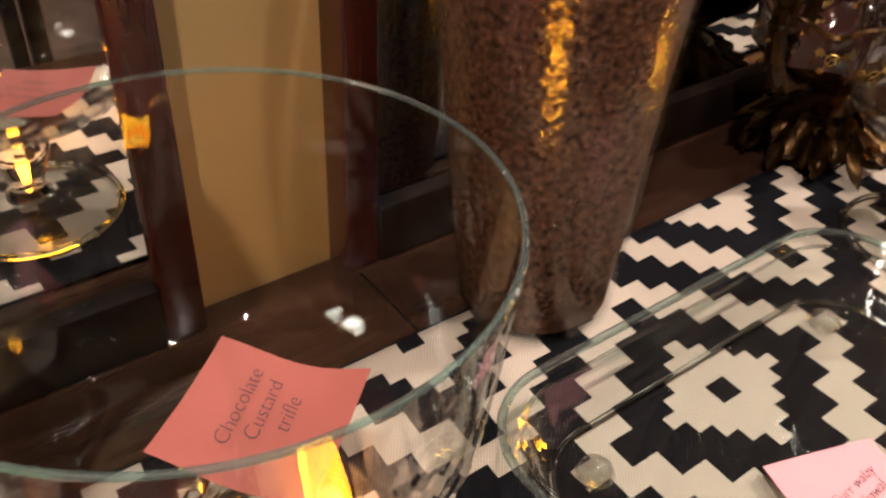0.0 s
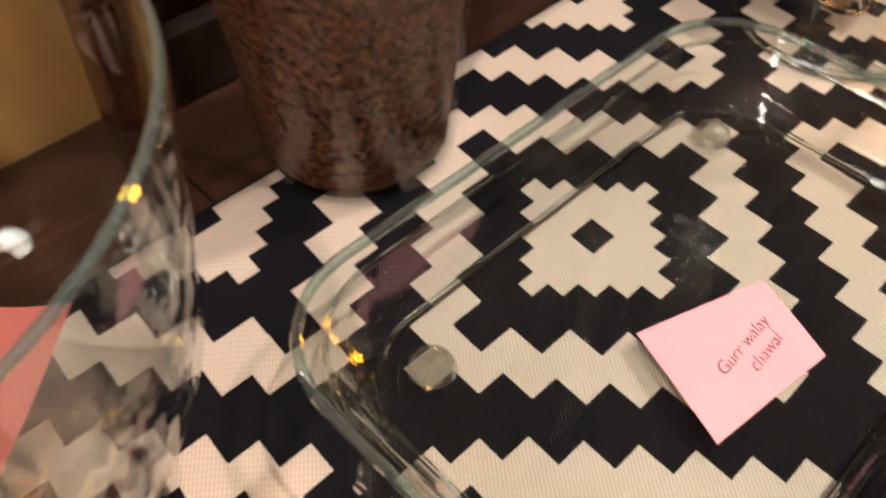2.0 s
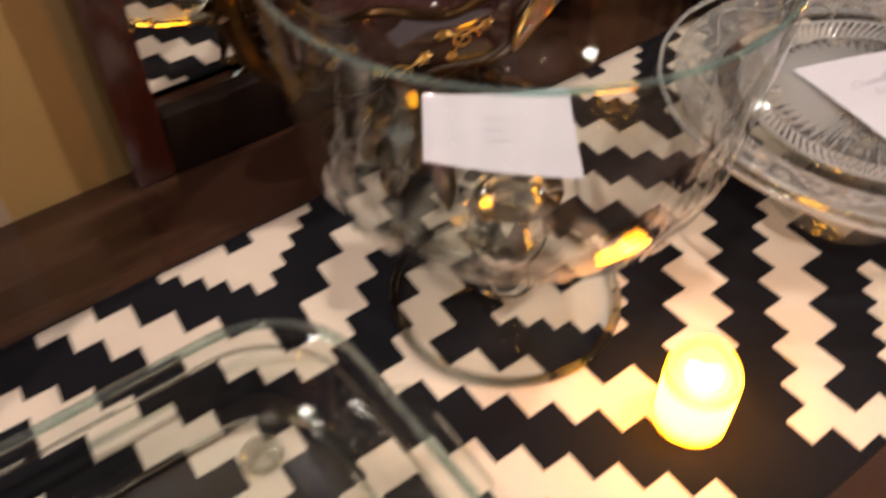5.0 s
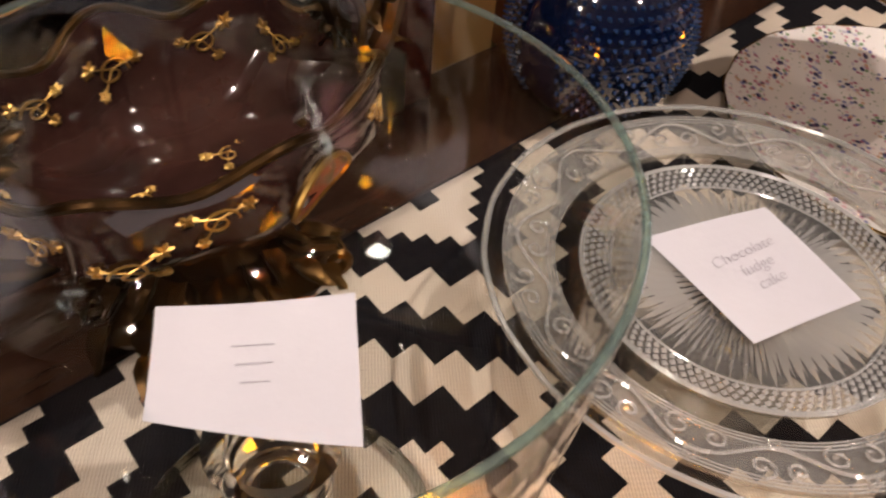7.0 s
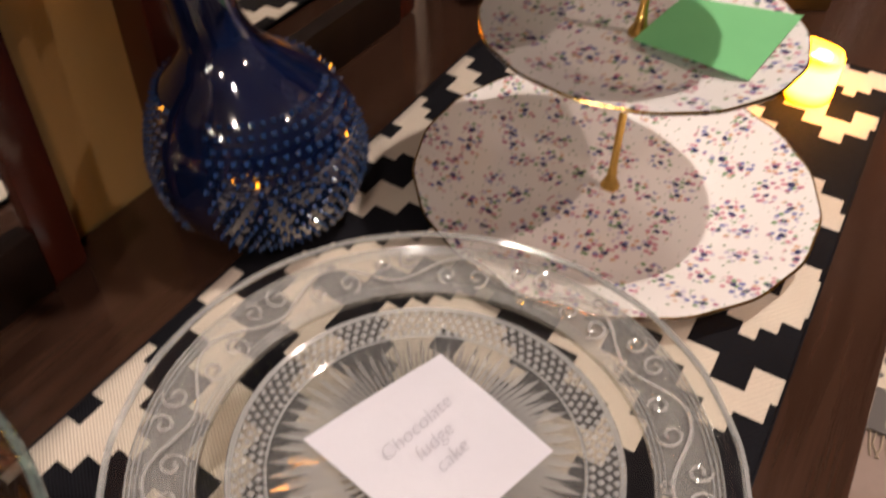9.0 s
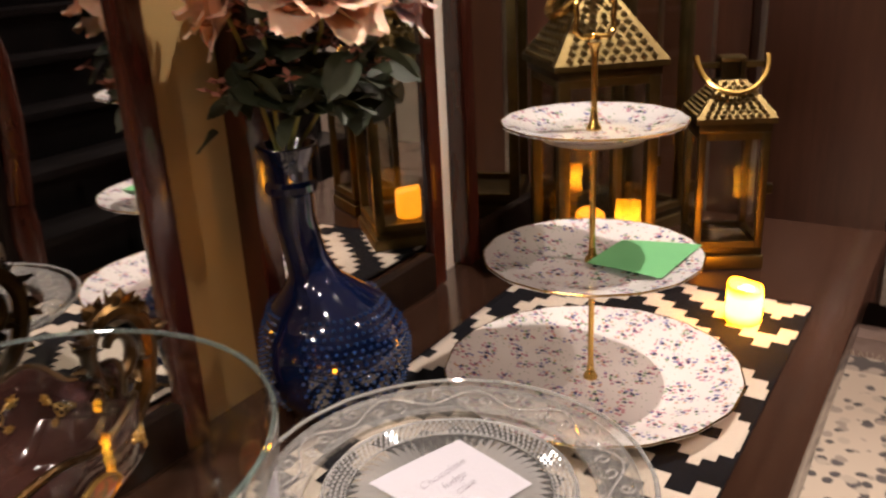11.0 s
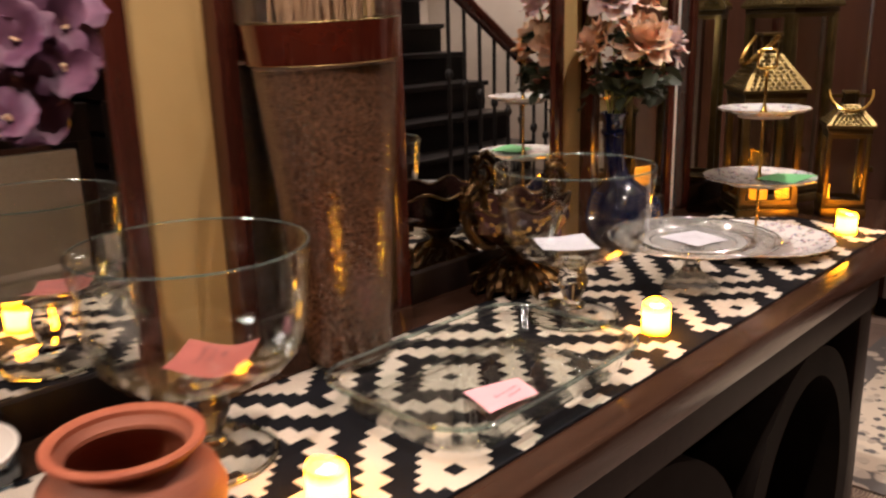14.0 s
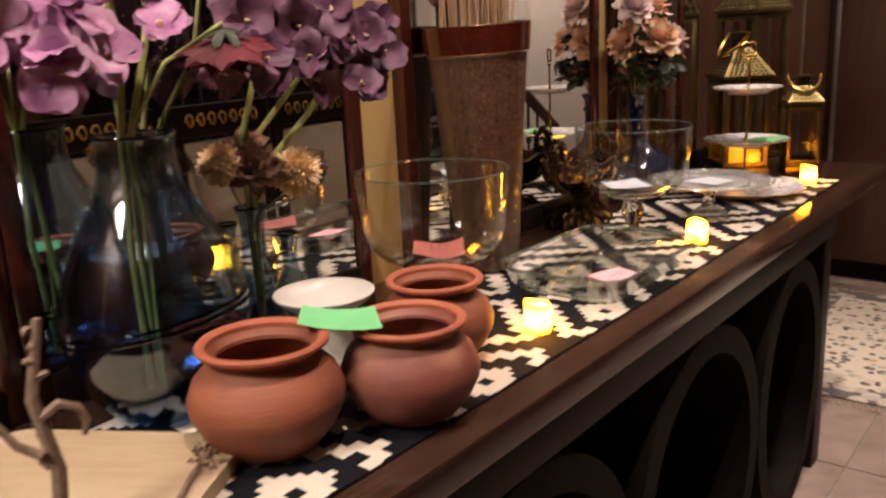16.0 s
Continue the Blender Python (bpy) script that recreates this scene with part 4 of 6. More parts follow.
def cut_rib(bm, a, r0, r1, w0, w1, z, high):
    """One roof-shaped rib that runs outwards from the middle of the plate."""
    m = turn(0, 0, math.degrees(a))
    rm = r0 + (r1 - r0) * 0.72
    pts = ((r0, -w0, z), (r0, w0, z), (rm, w1, z), (r1, 0, z), (rm, -w1, z), (r0 + 0.003, 0, z + high * 0.6), (rm, 0, z + high))
    v = [bm.verts.new(m @ Vector(p)) for p in pts]
    for f in ((0, 5, 6, 4), (1, 2, 6, 5), (0, 1, 5), (2, 3, 6), (3, 4, 6)):
        bm.faces.new([v[q] for q in f])


ribs = bmesh.new()
for k in range(60):
    a = 2 * math.pi * k / 60
    cut_rib(ribs, a, 0.016, 0.069, 0.0002, 0.0010, 0.0904, 0.0036)
    cut_rib(ribs, a + math.pi / 60, 0.040, 0.0755, 0.0003, 0.0013, 0.0905, 0.0042)
tagged(part("sunburst_ribs", ribs, RIB_GLASS, stand, "sunburst of bright cut ribs", flat=True), kind="stuff")
bead = bmesh.new()
for row, (rr, cnt) in enumerate(((0.0790, 104), (0.0828, 104), (0.0866, 104), (0.0902, 104))):
    for k in range(cnt):
        a = 2 * math.pi * (k + 0.5 * (row % 2)) / cnt
        cx, cy, z, q = rr * math.cos(a), rr * math.sin(a), 0.0922 + 0.0006 * row, 0.0021
        top = bead.verts.new((cx, cy, z + 0.0018))
        ring = [bead.verts.new((cx + q * math.cos(a + h), cy + q * math.sin(a + h), z - 0.0006)) for h in (0, math.pi / 2, math.pi, 3 * math.pi / 2)]
        for h in range(4):
            bead.faces.new((top, ring[h], ring[(h + 1) % 4]))
tagged(part("diamond_beading", bead, RIB_GLASS, stand, "rings of small cut points", flat=True), kind="stuff")


def border_z(r):
    return 0.0927 + (r - 0.1012) * 0.20


vine = []
for k in range(320):
    a = 2 * math.pi * k / 320
    r = 0.1225 + 0.0075 * math.sin(10 * a)
    vine.append((r * math.cos(a), r * math.sin(a), border_z(r) + 0.0012))
part("scroll_vine", tube(vine, 0.0011, 5, close=True), RELIEF_GLASS, stand, "raised running vine")
scr = bmesh.new()
for k in range(20):
    m = turn(0, 0, 18 * k + 9)
    side = 1 if k % 2 else -1
    for shift, turns, big in ((-0.0085, 2.3, 0.0072), (0.0085, -2.3, 0.0060)):
        sp = []
        for q in range(16):
            u = q / 15
            an = u * turns * math.pi + (0 if side > 0 else math.pi)
            rad = big * (1 - 0.80 * u)
            x = 0.1225 + side * 0.0045 + rad * math.cos(an)
            sp.append(m @ Vector((x, shift + rad * math.sin(an), border_z(x) + 0.0010)))
        tube(sp, [0.0010] * 15 + [0.0019], 4, bm=scr)
    for q in range(6):
        an = 2 * math.pi * q / 6
        x, y = 0.1225 - side * 0.010 + 0.0027 * math.cos(an), 0.0027 * math.sin(an)
        tube([m @ Vector((x, y, border_z(x) + 0.0002)), m @ Vector((x, y, border_z(x) + 0.0020))], [0.0013, 0.0006], 5, bm=scr)
tagged(part("border_relief", scr, RELIEF_GLASS, stand, "raised curls and small rosettes"), kind="stuff")
part("rim", tube([(0.1478 * (1 + 0.002 * math.cos(20 * a)) * math.cos(a), 0.1478 * (1 + 0.002 * math.cos(20 * a)) * math.sin(a), 0.1006) for a in (2 * math.pi * k / 160 for k in range(160))], 0.0019, 6, close=True), LINE_GLASS, stand)
part("stem", lathe([(0, 0.0864), (0.028, 0.0864), (0.019, 0.080), (0.014, 0.066), (0.0135, 0.050), (0.017, 0.040), (0.017, 0.036), (0, 0.036)], 12), CUT_GLASS, stand, limit=20)
part("foot", shell([(0.020, 0.0355), (0.026, 0.030), (0.038, 0.022), (0.050, 0.012), (0.054, 0.002)][::-1], 0.004, 16), CAKE_GLASS, stand, "faceted spreading foot", limit=12)


# ---- tiered plate stand ----
tier = thing("tiered_plate_stand", "three-tier floral china plate stand with gold rod", "plate stand", (0.8647, -0.0326, T))


def fluted(n, amount, start):
    def f(a, r, z):
        k = max(0.0, (r - start) / max(start, 0.01))
        return (r * (1 + amount * math.cos(n * a) * k), z + 0.02 * amount * math.cos(n * a) * k)
    return f


def china_plate(name, r, z, depth, flutes):
    prof = [(0.0, z), (r * 0.58, z), (r * 0.64, z + 0.001), (r * 0.80, z + depth * 0.55), (r, z + depth), (r * 1.003, z + depth + 0.0012), (r * 0.995, z + depth + 0.0028), (r * 0.80, z + depth * 0.55 + 0.0032), (r * 0.64, z + 0.0042), (r * 0.58, z + 0.0034), (0.0, z + 0.0034)]
    p = part(name, lathe(prof, 120, fluted(flutes, 0.008, r * 0.62)), CHINA, tier, "white china plate with small floral sprigs")
    part("gilt_edge", tube([(r * 1.001 * (1 + 0.008 * math.cos(flutes * a) * 0.61) * math.cos(a), r * 1.001 * (1 + 0.008 * math.cos(flutes * a) * 0.61) * math.sin(a), z + depth + 0.0020) for a in (2 * math.pi * k / 120 for k in range(120))], 0.0010, 5, close=True), GOLD, p, "thin gilt edge")
    part("foot_ring", lathe([(r * 0.50, z - 0.004), (r * 0.56, z - 0.004), (r * 0.57, z - 0.0002), (r * 0.49, z - 0.0002)], 64, close=True), CERAMIC, p)


china_plate("bottom_plate", 0.150, 0.006, 0.0150, 18)
china_plate("middle_plate", 0.1065, 0.1355, 0.010, 16)
china_plate("top_plate", 0.086, 0.267, 0.011, 16)
for z0, z1 in ((0.0095, 0.1312), (0.1390, 0.2627), (0.2705, 0.350)):
    rod = [(0, z0), (0.0075, z0), (0.0075, z0 + 0.002), (0.0042, z0 + 0.008), (0.0030, z0 + 0.020), (0.0030, z1 - 0.014), (0.0042, z1 - 0.006), (0.0066, z1), (0, z1)]
    part("rod", lathe(rod, 20), GOLD, tier)
loop = []
for k in range(48):
    a = 2 * math.pi * k / 48
    r = 0.0195 * (1 + 0.13 * math.cos(4 * a + math.pi))
    loop.append((r * math.sin(a) * 0.72, -r * math.sin(a) * 0.72, 0.373 - r * math.cos(a) * 0.98))
part("loop_handle", tube(loop, 0.0027, 8, close=True), GOLD, tier, "cast gold quatrefoil loop handle")


# ---- cobalt blue decanter vase with roses ----
vase = thing("blue_bottle_vase", "cobalt blue studded glass bottle vase holding roses", "vase", (0.712, 0.177, T))
body = [(0.0, 0.002), (0.036, 0.001), (0.052, 0.010), (0.066, 0.030), (0.0735, 0.054), (0.074, 0.070), (0.069, 0.094), (0.055, 0.117), (0.036, 0.134), (0.025, 0.146), (0.0205, 0.165), (0.0195, 0.205), (0.0200, 0.228), (0.0245, 0.232), (0.0245, 0.238), (0.0205, 0.242), (0.0215, 0.258), (0.0275, 0.270), (0.0290, 0.274)]
NECK = Vector((-0.014, 0.022, 0.0))


def lean(bm):
    """The hand-blown neck sits off the body's middle, towards the wall."""
    for v in bm.verts:
        k = min(max((v.co.z - 0.085) / 0.12, 0.0), 1.0)
        v.co += NECK * (k * k * (3 - 2 * k))
    return bm


part("bottle", lean(shell(body, 0.003, 64)), BLUE_GLASS, vase)
st = bmesh.new()
pr = [(r, z) for r, z in body if 0.01 <= z <= 0.117]


def radius_at(z):
    for (r0, z0), (r1, z1) in zip(pr, pr[1:]):
        if z0 <= z <= z1:
            return r0 + (r1 - r0) * (z - z0) / (z1 - z0)
    return 0.05


for row in range(16):
    z = 0.018 + row * 0.0066
    r = radius_at(z)
    cnt = 52
    for k in range(cnt):
        a = 2 * math.pi * k / cnt + row * 0.055
        if math.sin(2.5 * a + 0.0) > 0.82:
            continue
        d = Vector((math.cos(a), math.sin(a), (z - 0.06) * 6)).normalized()
        c = Vector((r * math.cos(a), r * math.sin(a), z))
        s = Vector((-math.sin(a), math.cos(a), 0))
        u = d.cross(s)
        q = 0.0028
        tip = st.verts.new(c + d * 0.0040)
        ring = [st.verts.new(c - d * 0.0006 + q * (math.cos(h) * s + math.sin(h) * u)) for h in (0.785, 2.356, 3.927, 5.498)]
        for h in range(4):
            st.faces.new((tip, ring[h], ring[(h + 1) % 4]))
tagged(part("studs", lean(st), BLUE_STUD, vase, "rows of small pointed studs", flat=True), kind="stuff")


def rose(bm, centre, up, size):
    base = Matrix.Translation(centre) @ aim_z(up)
    k = 0
    for ring, (cnt, tilt, ln, wd, curl) in enumerate(((3, 86, 0.52, 0.50, 0.30), (4, 80, 0.62, 0.62, 0.28), (5, 74, 0.70, 0.78, 0.24), (6, 66, 0.78, 0.92, 0.16), (7, 55, 0.84, 1.0, 0.04), (8, 40, 0.86, 1.0, -0.10), (8, 20, 0.84, 1.0, -0.22))):
        for q in range(cnt):
            az = 360 * q / cnt + ring * 37 + random.uniform(-8, 8)
            m = base @ turn(0, 0, az) @ Matrix.Translation(((0.03 + 0.025 * ring) * size, 0, (-0.10 - 0.035 * ring) * size)) @ turn(0, -tilt + random.uniform(-5, 5), 0)
            petal(bm, m, ln * size * 0.72, wd * size * 0.62, 0.75, curl, ns=5, nt=6, tip=0.1, ruffle=0.035, seed=k)
            k += 1


def leaf_spray(bm, start, direction, n, size):
    d = Vector(direction).normalized()
    for k in range(n):
        p = Vector(start) + d * size * 0.8 * k / n + Vector((random.uniform(-1, 1), random.uniform(-1, 1), random.uniform(-1, 1))) * size * 0.30
        m = Matrix.Translation(p) @ turn(random.uniform(-50, 50), random.uniform(-40, 40), random.uniform(0, 360))
        petal(bm, m, size * random.uniform(0.5, 0.8), size * random.uniform(0.34, 0.5), 0.4, random.uniform(-0.35, 0.2), tip=0.7, ns=4, nt=5, ruffle=0.05, seed=k)


BV = Vector((0.712, 0.177, T))
ROSES = [((-0.020, -0.045, 0.425), (-0.25, -0.58, 0.78), 0.088, ROSE_PEACH, "peach"), ((0.095, -0.030, 0.415), (0.3, -0.60, 0.72), 0.080, ROSE_PINK, "dusty pink"), ((-0.070, 0.0, 0.500), (-0.5, -0.5, 0.7), 0.070, ROSE_PINK, "dusty pink"),
         ((0.03, 0.0, 0.500), (0, -0.3, 0.95), 0.075, ROSE_PEACH, "peach"), ((-0.060, 0.045, 0.415), (-0.6, 0.6, 0.4), 0.075, ROSE_PEACH, "peach")]
for off, up, size, m, word in ROSES:
    ob = thing("rose", f"{word} artificial rose in a blue glass vase", "flower", tuple(BV), group="roses in the blue vase")
    o = Vector(off)
    part("stem", tube([(0.004 * random.uniform(-1, 1), 0.004 * random.uniform(-1, 1), 0.10), (NECK.x, NECK.y, 0.19), (NECK.x + o.x * 0.12, NECK.y + o.y * 0.12, 0.27), tuple(o * 0.75 + Vector((0, 0, 0.06))), tuple(o - Vector(up).normalized() * 0.004)], 0.0020, 6), STALK, ob)
    bm = bmesh.new()
    rose(bm, o, up, size)
    part("blossom", bm, m, ob)
    bm = bmesh.new()
    leaf_spray(bm, (o.x * 0.7, o.y * 0.7, o.z - 0.07), (o.x * 0.4, o.y * 0.4, -0.05), 12, 0.056)
    part("leaves", bm, LEAF, ob)
sprig = thing("filler_sprig", "small pinkish filler blooms and leaves among roses", "flower", tuple(BV), group="roses in the blue vase")
bm = bmesh.new()
for k in range(55):
    p = Vector((random.uniform(-0.10, 0.08), random.uniform(-0.07, 0.04), random.uniform(0.33, 0.41)))
    for q in range(5):
        petal(bm, Matrix.Translation(p) @ turn(random.uniform(-40, 40), random.uniform(-40, 40), 72 * q), 0.011, 0.007, 0.3, 0.2, ns=2, nt=2)
tagged(part("bloom_spray", bm, DRY_PINK, sprig), kind="stuff")
bm = bmesh.new()
for k in range(5):
    leaf_spray(bm, (random.uniform(-0.05, 0.05), random.uniform(-0.04, 0.03), 0.315), (random.uniform(-1, 1), random.uniform(-1, 0.6), 1.1), 14, 0.064)
part("leaves", bm, LEAF, sprig)
part("stem", tube([(0, 0, 0.10), (NECK.x, NECK.y, 0.19), (NECK.x + 0.002, NECK.y - 0.002, 0.27), (-0.01, 0.0, 0.32)], 0.002, 6), STALK, sprig)


# ---- brass lanterns ----
def lantern(at, rz, side, body_h, roof_h, chimney_h, label, glow_in, hang=0):
    L = thing("lantern", label, "lantern", at, rz, group="brass lanterns")
    h, p = side / 2, side * 0.055
    part("base", box(-h * 1.06, h * 1.06, -h * 1.06, h * 1.06, 0.0, 0.020, 0.003), BRASS, L)
    part("base_step", box(-h, h, -h, h, 0.0201, 0.030, 0.002), BRASS_DARK, L)
    for sx in (-1, 1):
        for sy in (-1, 1):
            part("post", box(sx * (h - p) - p, sx * (h - p) + p, sy * (h - p) - p, sy * (h - p) + p, 0.0301, body_h - 0.012, 0.0015), BRASS, L)
    part("top_frame", box(-h * 1.02, h * 1.02, -h * 1.02, h * 1.02, body_h - 0.0119, body_h, 0.002), BRASS_DARK, L)
    for q in range(4):
        m = turn(0, 0, 90 * q)
        part("pane", box(-h + 2 * p + 0.0005, h - 2 * p - 0.0005, h - p - 0.0008, h - p + 0.0008, 0.0302, body_h - 0.0121, m=m), LANTERN_GLASS, L, "clear glass pane")
        for z0, z1 in ((0.0302, 0.040), (body_h - 0.022, body_h - 0.0121)):
            part("pane_rail", box(-h + 2 * p, h - 2 * p, h - 1.7 * p, h - p * 0.2, z0, z1, m=m), BRASS, L)
    part("door_latch", box(h - 0.002, h + 0.010, -h * 0.75 - 0.006, -h * 0.75 + 0.006, body_h * 0.55 - 0.007, body_h * 0.55 + 0.007, 0.002), BRASS_DARK, L)
    b0, b1, z0, z1 = h * 1.12, h * 0.34, body_h, body_h + roof_h
    bm = bmesh.new()
    lo = [bm.verts.new((x * b0, y * b0, z0 + 0.0005)) for x, y in ((-1, -1), (1, -1), (1, 1), (-1, 1))]
    up = [bm.verts.new((x * b0, y * b0, z0 + 0.008)) for x, y in ((-1, -1), (1, -1), (1, 1), (-1, 1))]
    hi = [bm.verts.new((x * b1, y * b1, z1)) for x, y in ((-1, -1), (1, -1), (1, 1), (-1, 1))]
    bm.faces.new(lo[::-1])
    bm.faces.new(hi)
    for a, b in ((lo, up), (up, hi)):
        for k in range(4):
            j = (k + 1) % 4
            bm.faces.new((a[k], a[j], b[j], b[k]))
    part("roof", bm, BRASS, L, "pyramid roof of punched brass", flat=True)
    bm = bmesh.new()
    rows = 9
    for q in range(4):
        m = turn(0, 0, 90 * q)
        for r in range(rows):
            t = (r + 0.6) / (rows + 0.4)
            half, z = b0 + (b1 - b0) * t, z0 + 0.008 + (z1 - z0 - 0.008) * t
            cnt = max(3, int(round(9 * half / b0)))
            for k in range(cnt):
                x = half * 0.86 * (-1 + 2 * (k + 0.5 + 0.0) / cnt)
                nrm = Vector((0, (z1 - z0), (b0 - b1))).normalized()
                c = Vector((x, half, z))
                s, u = Vector((1, 0, 0)), nrm.cross(Vector((1, 0, 0)))
                e = half * 0.74 / cnt
                tip = bm.verts.new(m @ (c + nrm * 0.0042))
                ring = [bm.verts.new(m @ (c + nrm * 0.0004 + e * (math.cos(w) * s + math.sin(w) * u))) for w in (0, 1.571, 3.142, 4.712)]
                for w in range(4):
                    bm.faces.new((tip, ring[w], ring[(w + 1) % 4]))
    tagged(part("roof_studs", bm, BRASS, L, "raised diamond studs on the roof", flat=True), kind="stuff")
    c = b1 * 0.92
    for sx in (-1, 1):
        for sy in (-1, 1):
            part("chimney_post", box(sx * c * 0.86 - 0.003, sx * c * 0.86 + 0.003, sy * c * 0.86 - 0.003, sy * c * 0.86 + 0.003, z1, z1 + chimney_h), BRASS_DARK, L)
    part("chimney_core", box(-c * 0.6, c * 0.6, -c * 0.6, c * 0.6, z1, z1 + chimney_h), BRASS_DARK, L)
    part("chimney_cap", box(-c * 1.15, c * 1.15, -c * 1.15, c * 1.15, z1 + chimney_h + 0.0002, z1 + chimney_h + 0.006, 0.002), BRASS, L)
    hr = side * 0.50
    hz = z1 + chimney_h * 0.75
    arc = [(hr * math.cos(a), -0.80 * hr * math.sin(a) - 0.002, hz + 0.012 - 0.95 * hr * math.sin(a)) for a in (math.pi * k / 20 for k in range(21))]
    handle = tube(arc, hr * 0.085, 8)
    handle.transform(turn(0, 0, hang))
    part("bail_handle", handle, GOLD, L, "bright twisted brass handle hanging down")
    for s in (-1, 1):
        part("handle_pivot", box(s * c * 1.0 - 0.004, hr + 0.003, -0.004, 0.004, hz - 0.004, hz + 0.004, m=turn(0, 0, hang)) if s > 0 else box(-hr - 0.003, -c + 0.004, -0.004, 0.004, hz - 0.004, hz + 0.004, m=turn(0, 0, hang)), BRASS, L)
    # added glowing body in place of the candle reflection in the panes
    if glow_in:
        cc = candle((at[0], at[1], at[2] + 0.0305), "dim glowing stand-in for a candle's reflection in lantern panes", 0, PANE_GLOW)
    return L


lantern((1.195, 0.106, T - 0.0022), -47.6, 0.135, 0.285, 0.085, 0.040, "large square brass lantern with studded pyramid roof", True, -90)
lantern((1.292, -0.050, T - 0.0022), -62, 0.092, 0.203, 0.052, 0.024, "small square brass lantern with studded pyramid roof", False)
lantern((1.385, 0.135, T - 0.0022), -20, 0.15, 0.47, 0.11, 0.05, "tall square brass lantern behind the others", False)


# ---- gilded lacquer compote behind the glass bowl ----
comp = thing("footed_compote", "brown lacquer compote with gilded scroll handles and feet", "ornamental bowl", (0.355, 0.170, T), 4)
COMP = [(0.0, 0.084), (0.026, 0.085), (0.050, 0.092), (0.068, 0.105), (0.0755, 0.122), (0.0750, 0.140), (0.0770, 0.156)]


def boat(a, r, z):
    """Widens the round bowl into a long lobed one."""
    k = min(1.0, max(0.0, (z - 0.084) / 0.03))
    lobe = 1 + 0.045 * k * math.cos(8 * a)
    rx, ry = r * (1 + 0.46 * k) * lobe, r * lobe
    ang = math.atan2(math.sin(a) * ry, math.cos(a) * rx)
    rr = math.hypot(math.cos(a) * rx, math.sin(a) * ry)
    return rr * math.cos(ang), rr * math.sin(ang), z + 0.006 * math.cos(8 * a) * max(0.0, k * (z - 0.13) / 0.026)


def boat_skin(outer, thick, seg=96):
    bm = shell(outer, thick, seg)
    for v in bm.verts:
        r = math.hypot(v.co.x, v.co.y)
        if r > 1e-5:
            v.co = Vector(boat(math.atan2(v.co.y, v.co.x), r, v.co.z))
    return bm


def comp_radius(z):
    for (r0, z0), (r1, z1) in zip(COMP, COMP[1:]):
        if z0 <= z <= z1:
            return r0 + (r1 - r0) * (z - z0) / (z1 - z0)
    return COMP[-1][0]


part("bowl", boat_skin(COMP, 0.005), LACQUER, comp, "dark reddish lacquer bowl")
part("gilt_rim", tube([boat(2 * math.pi * k / 128, 0.0750, 0.1578) for k in range(128)], 0.0028, 8, close=True), BRONZE, comp, "wavy gilt rim")
part("stem", lathe([(0, 0.050), (0.030, 0.050), (0.020, 0.058), (0.018, 0.066), (0.026, 0.076), (0.034, 0.0838), (0, 0.0838)], 40, lambda a, r, z: (r * (1 + 0.08 * math.cos(10 * a) * (r > 0.022)), z)), BRONZE, comp)
part("foot_dome", lathe([(0, 0.012), (0.050, 0.012), (0.054, 0.020), (0.044, 0.034), (0.032, 0.046), (0.030, 0.0502), (0, 0.0502)], 64, lambda a, r, z: (r * (1 + 0.12 * math.cos(8 * a) * (r > 0.035)) * (1 + 0.22 * math.cos(a) ** 2), z)), BRONZE, comp)
for q in range(6):
    a0 = radians(30 + 60 * q)
    reach = 0.060 * (1 + 0.30 * math.cos(a0) ** 2)
    pts, rad = [], []
    for k in range(26):
        u = k / 25
        an = u * 2.6 * math.pi
        rr = 0.0125 * (1 - 0.72 * u)
        x, z = reach + rr * math.cos(an + math.pi / 2), 0.0175 + rr * math.sin(an + math.pi / 2)
        pts.append((x * math.cos(a0), x * math.sin(a0), z))
        rad.append(0.0050 * (1 - 0.4 * u))
    pts = [(0.040 * math.cos(a0), 0.040 * math.sin(a0), 0.036)] + pts
    part("scroll_foot", tube(pts, [0.007] + rad, 8), BRONZE, comp, "rolled scroll foot")
for k in range(40):
    a = 2 * math.pi * k / 40
    bm = bmesh.new()
    start = 0.030 + 0.012 * (k % 3)
    m = turn(0, 0, math.degrees(a)) @ Matrix.Translation((start * (1 + 0.25 * math.cos(a) ** 2), 0, 0.052 - 0.011 * (k % 3))) @ turn(0, random.uniform(28, 58), random.uniform(-15, 15))
    petal(bm, m, random.uniform(0.024, 0.040), 0.017, 0.8, random.uniform(-0.2, 0.4), ns=4, nt=4, ruffle=0.10, seed=k)
    part("acanthus_leaf", bm, BRONZE, comp)
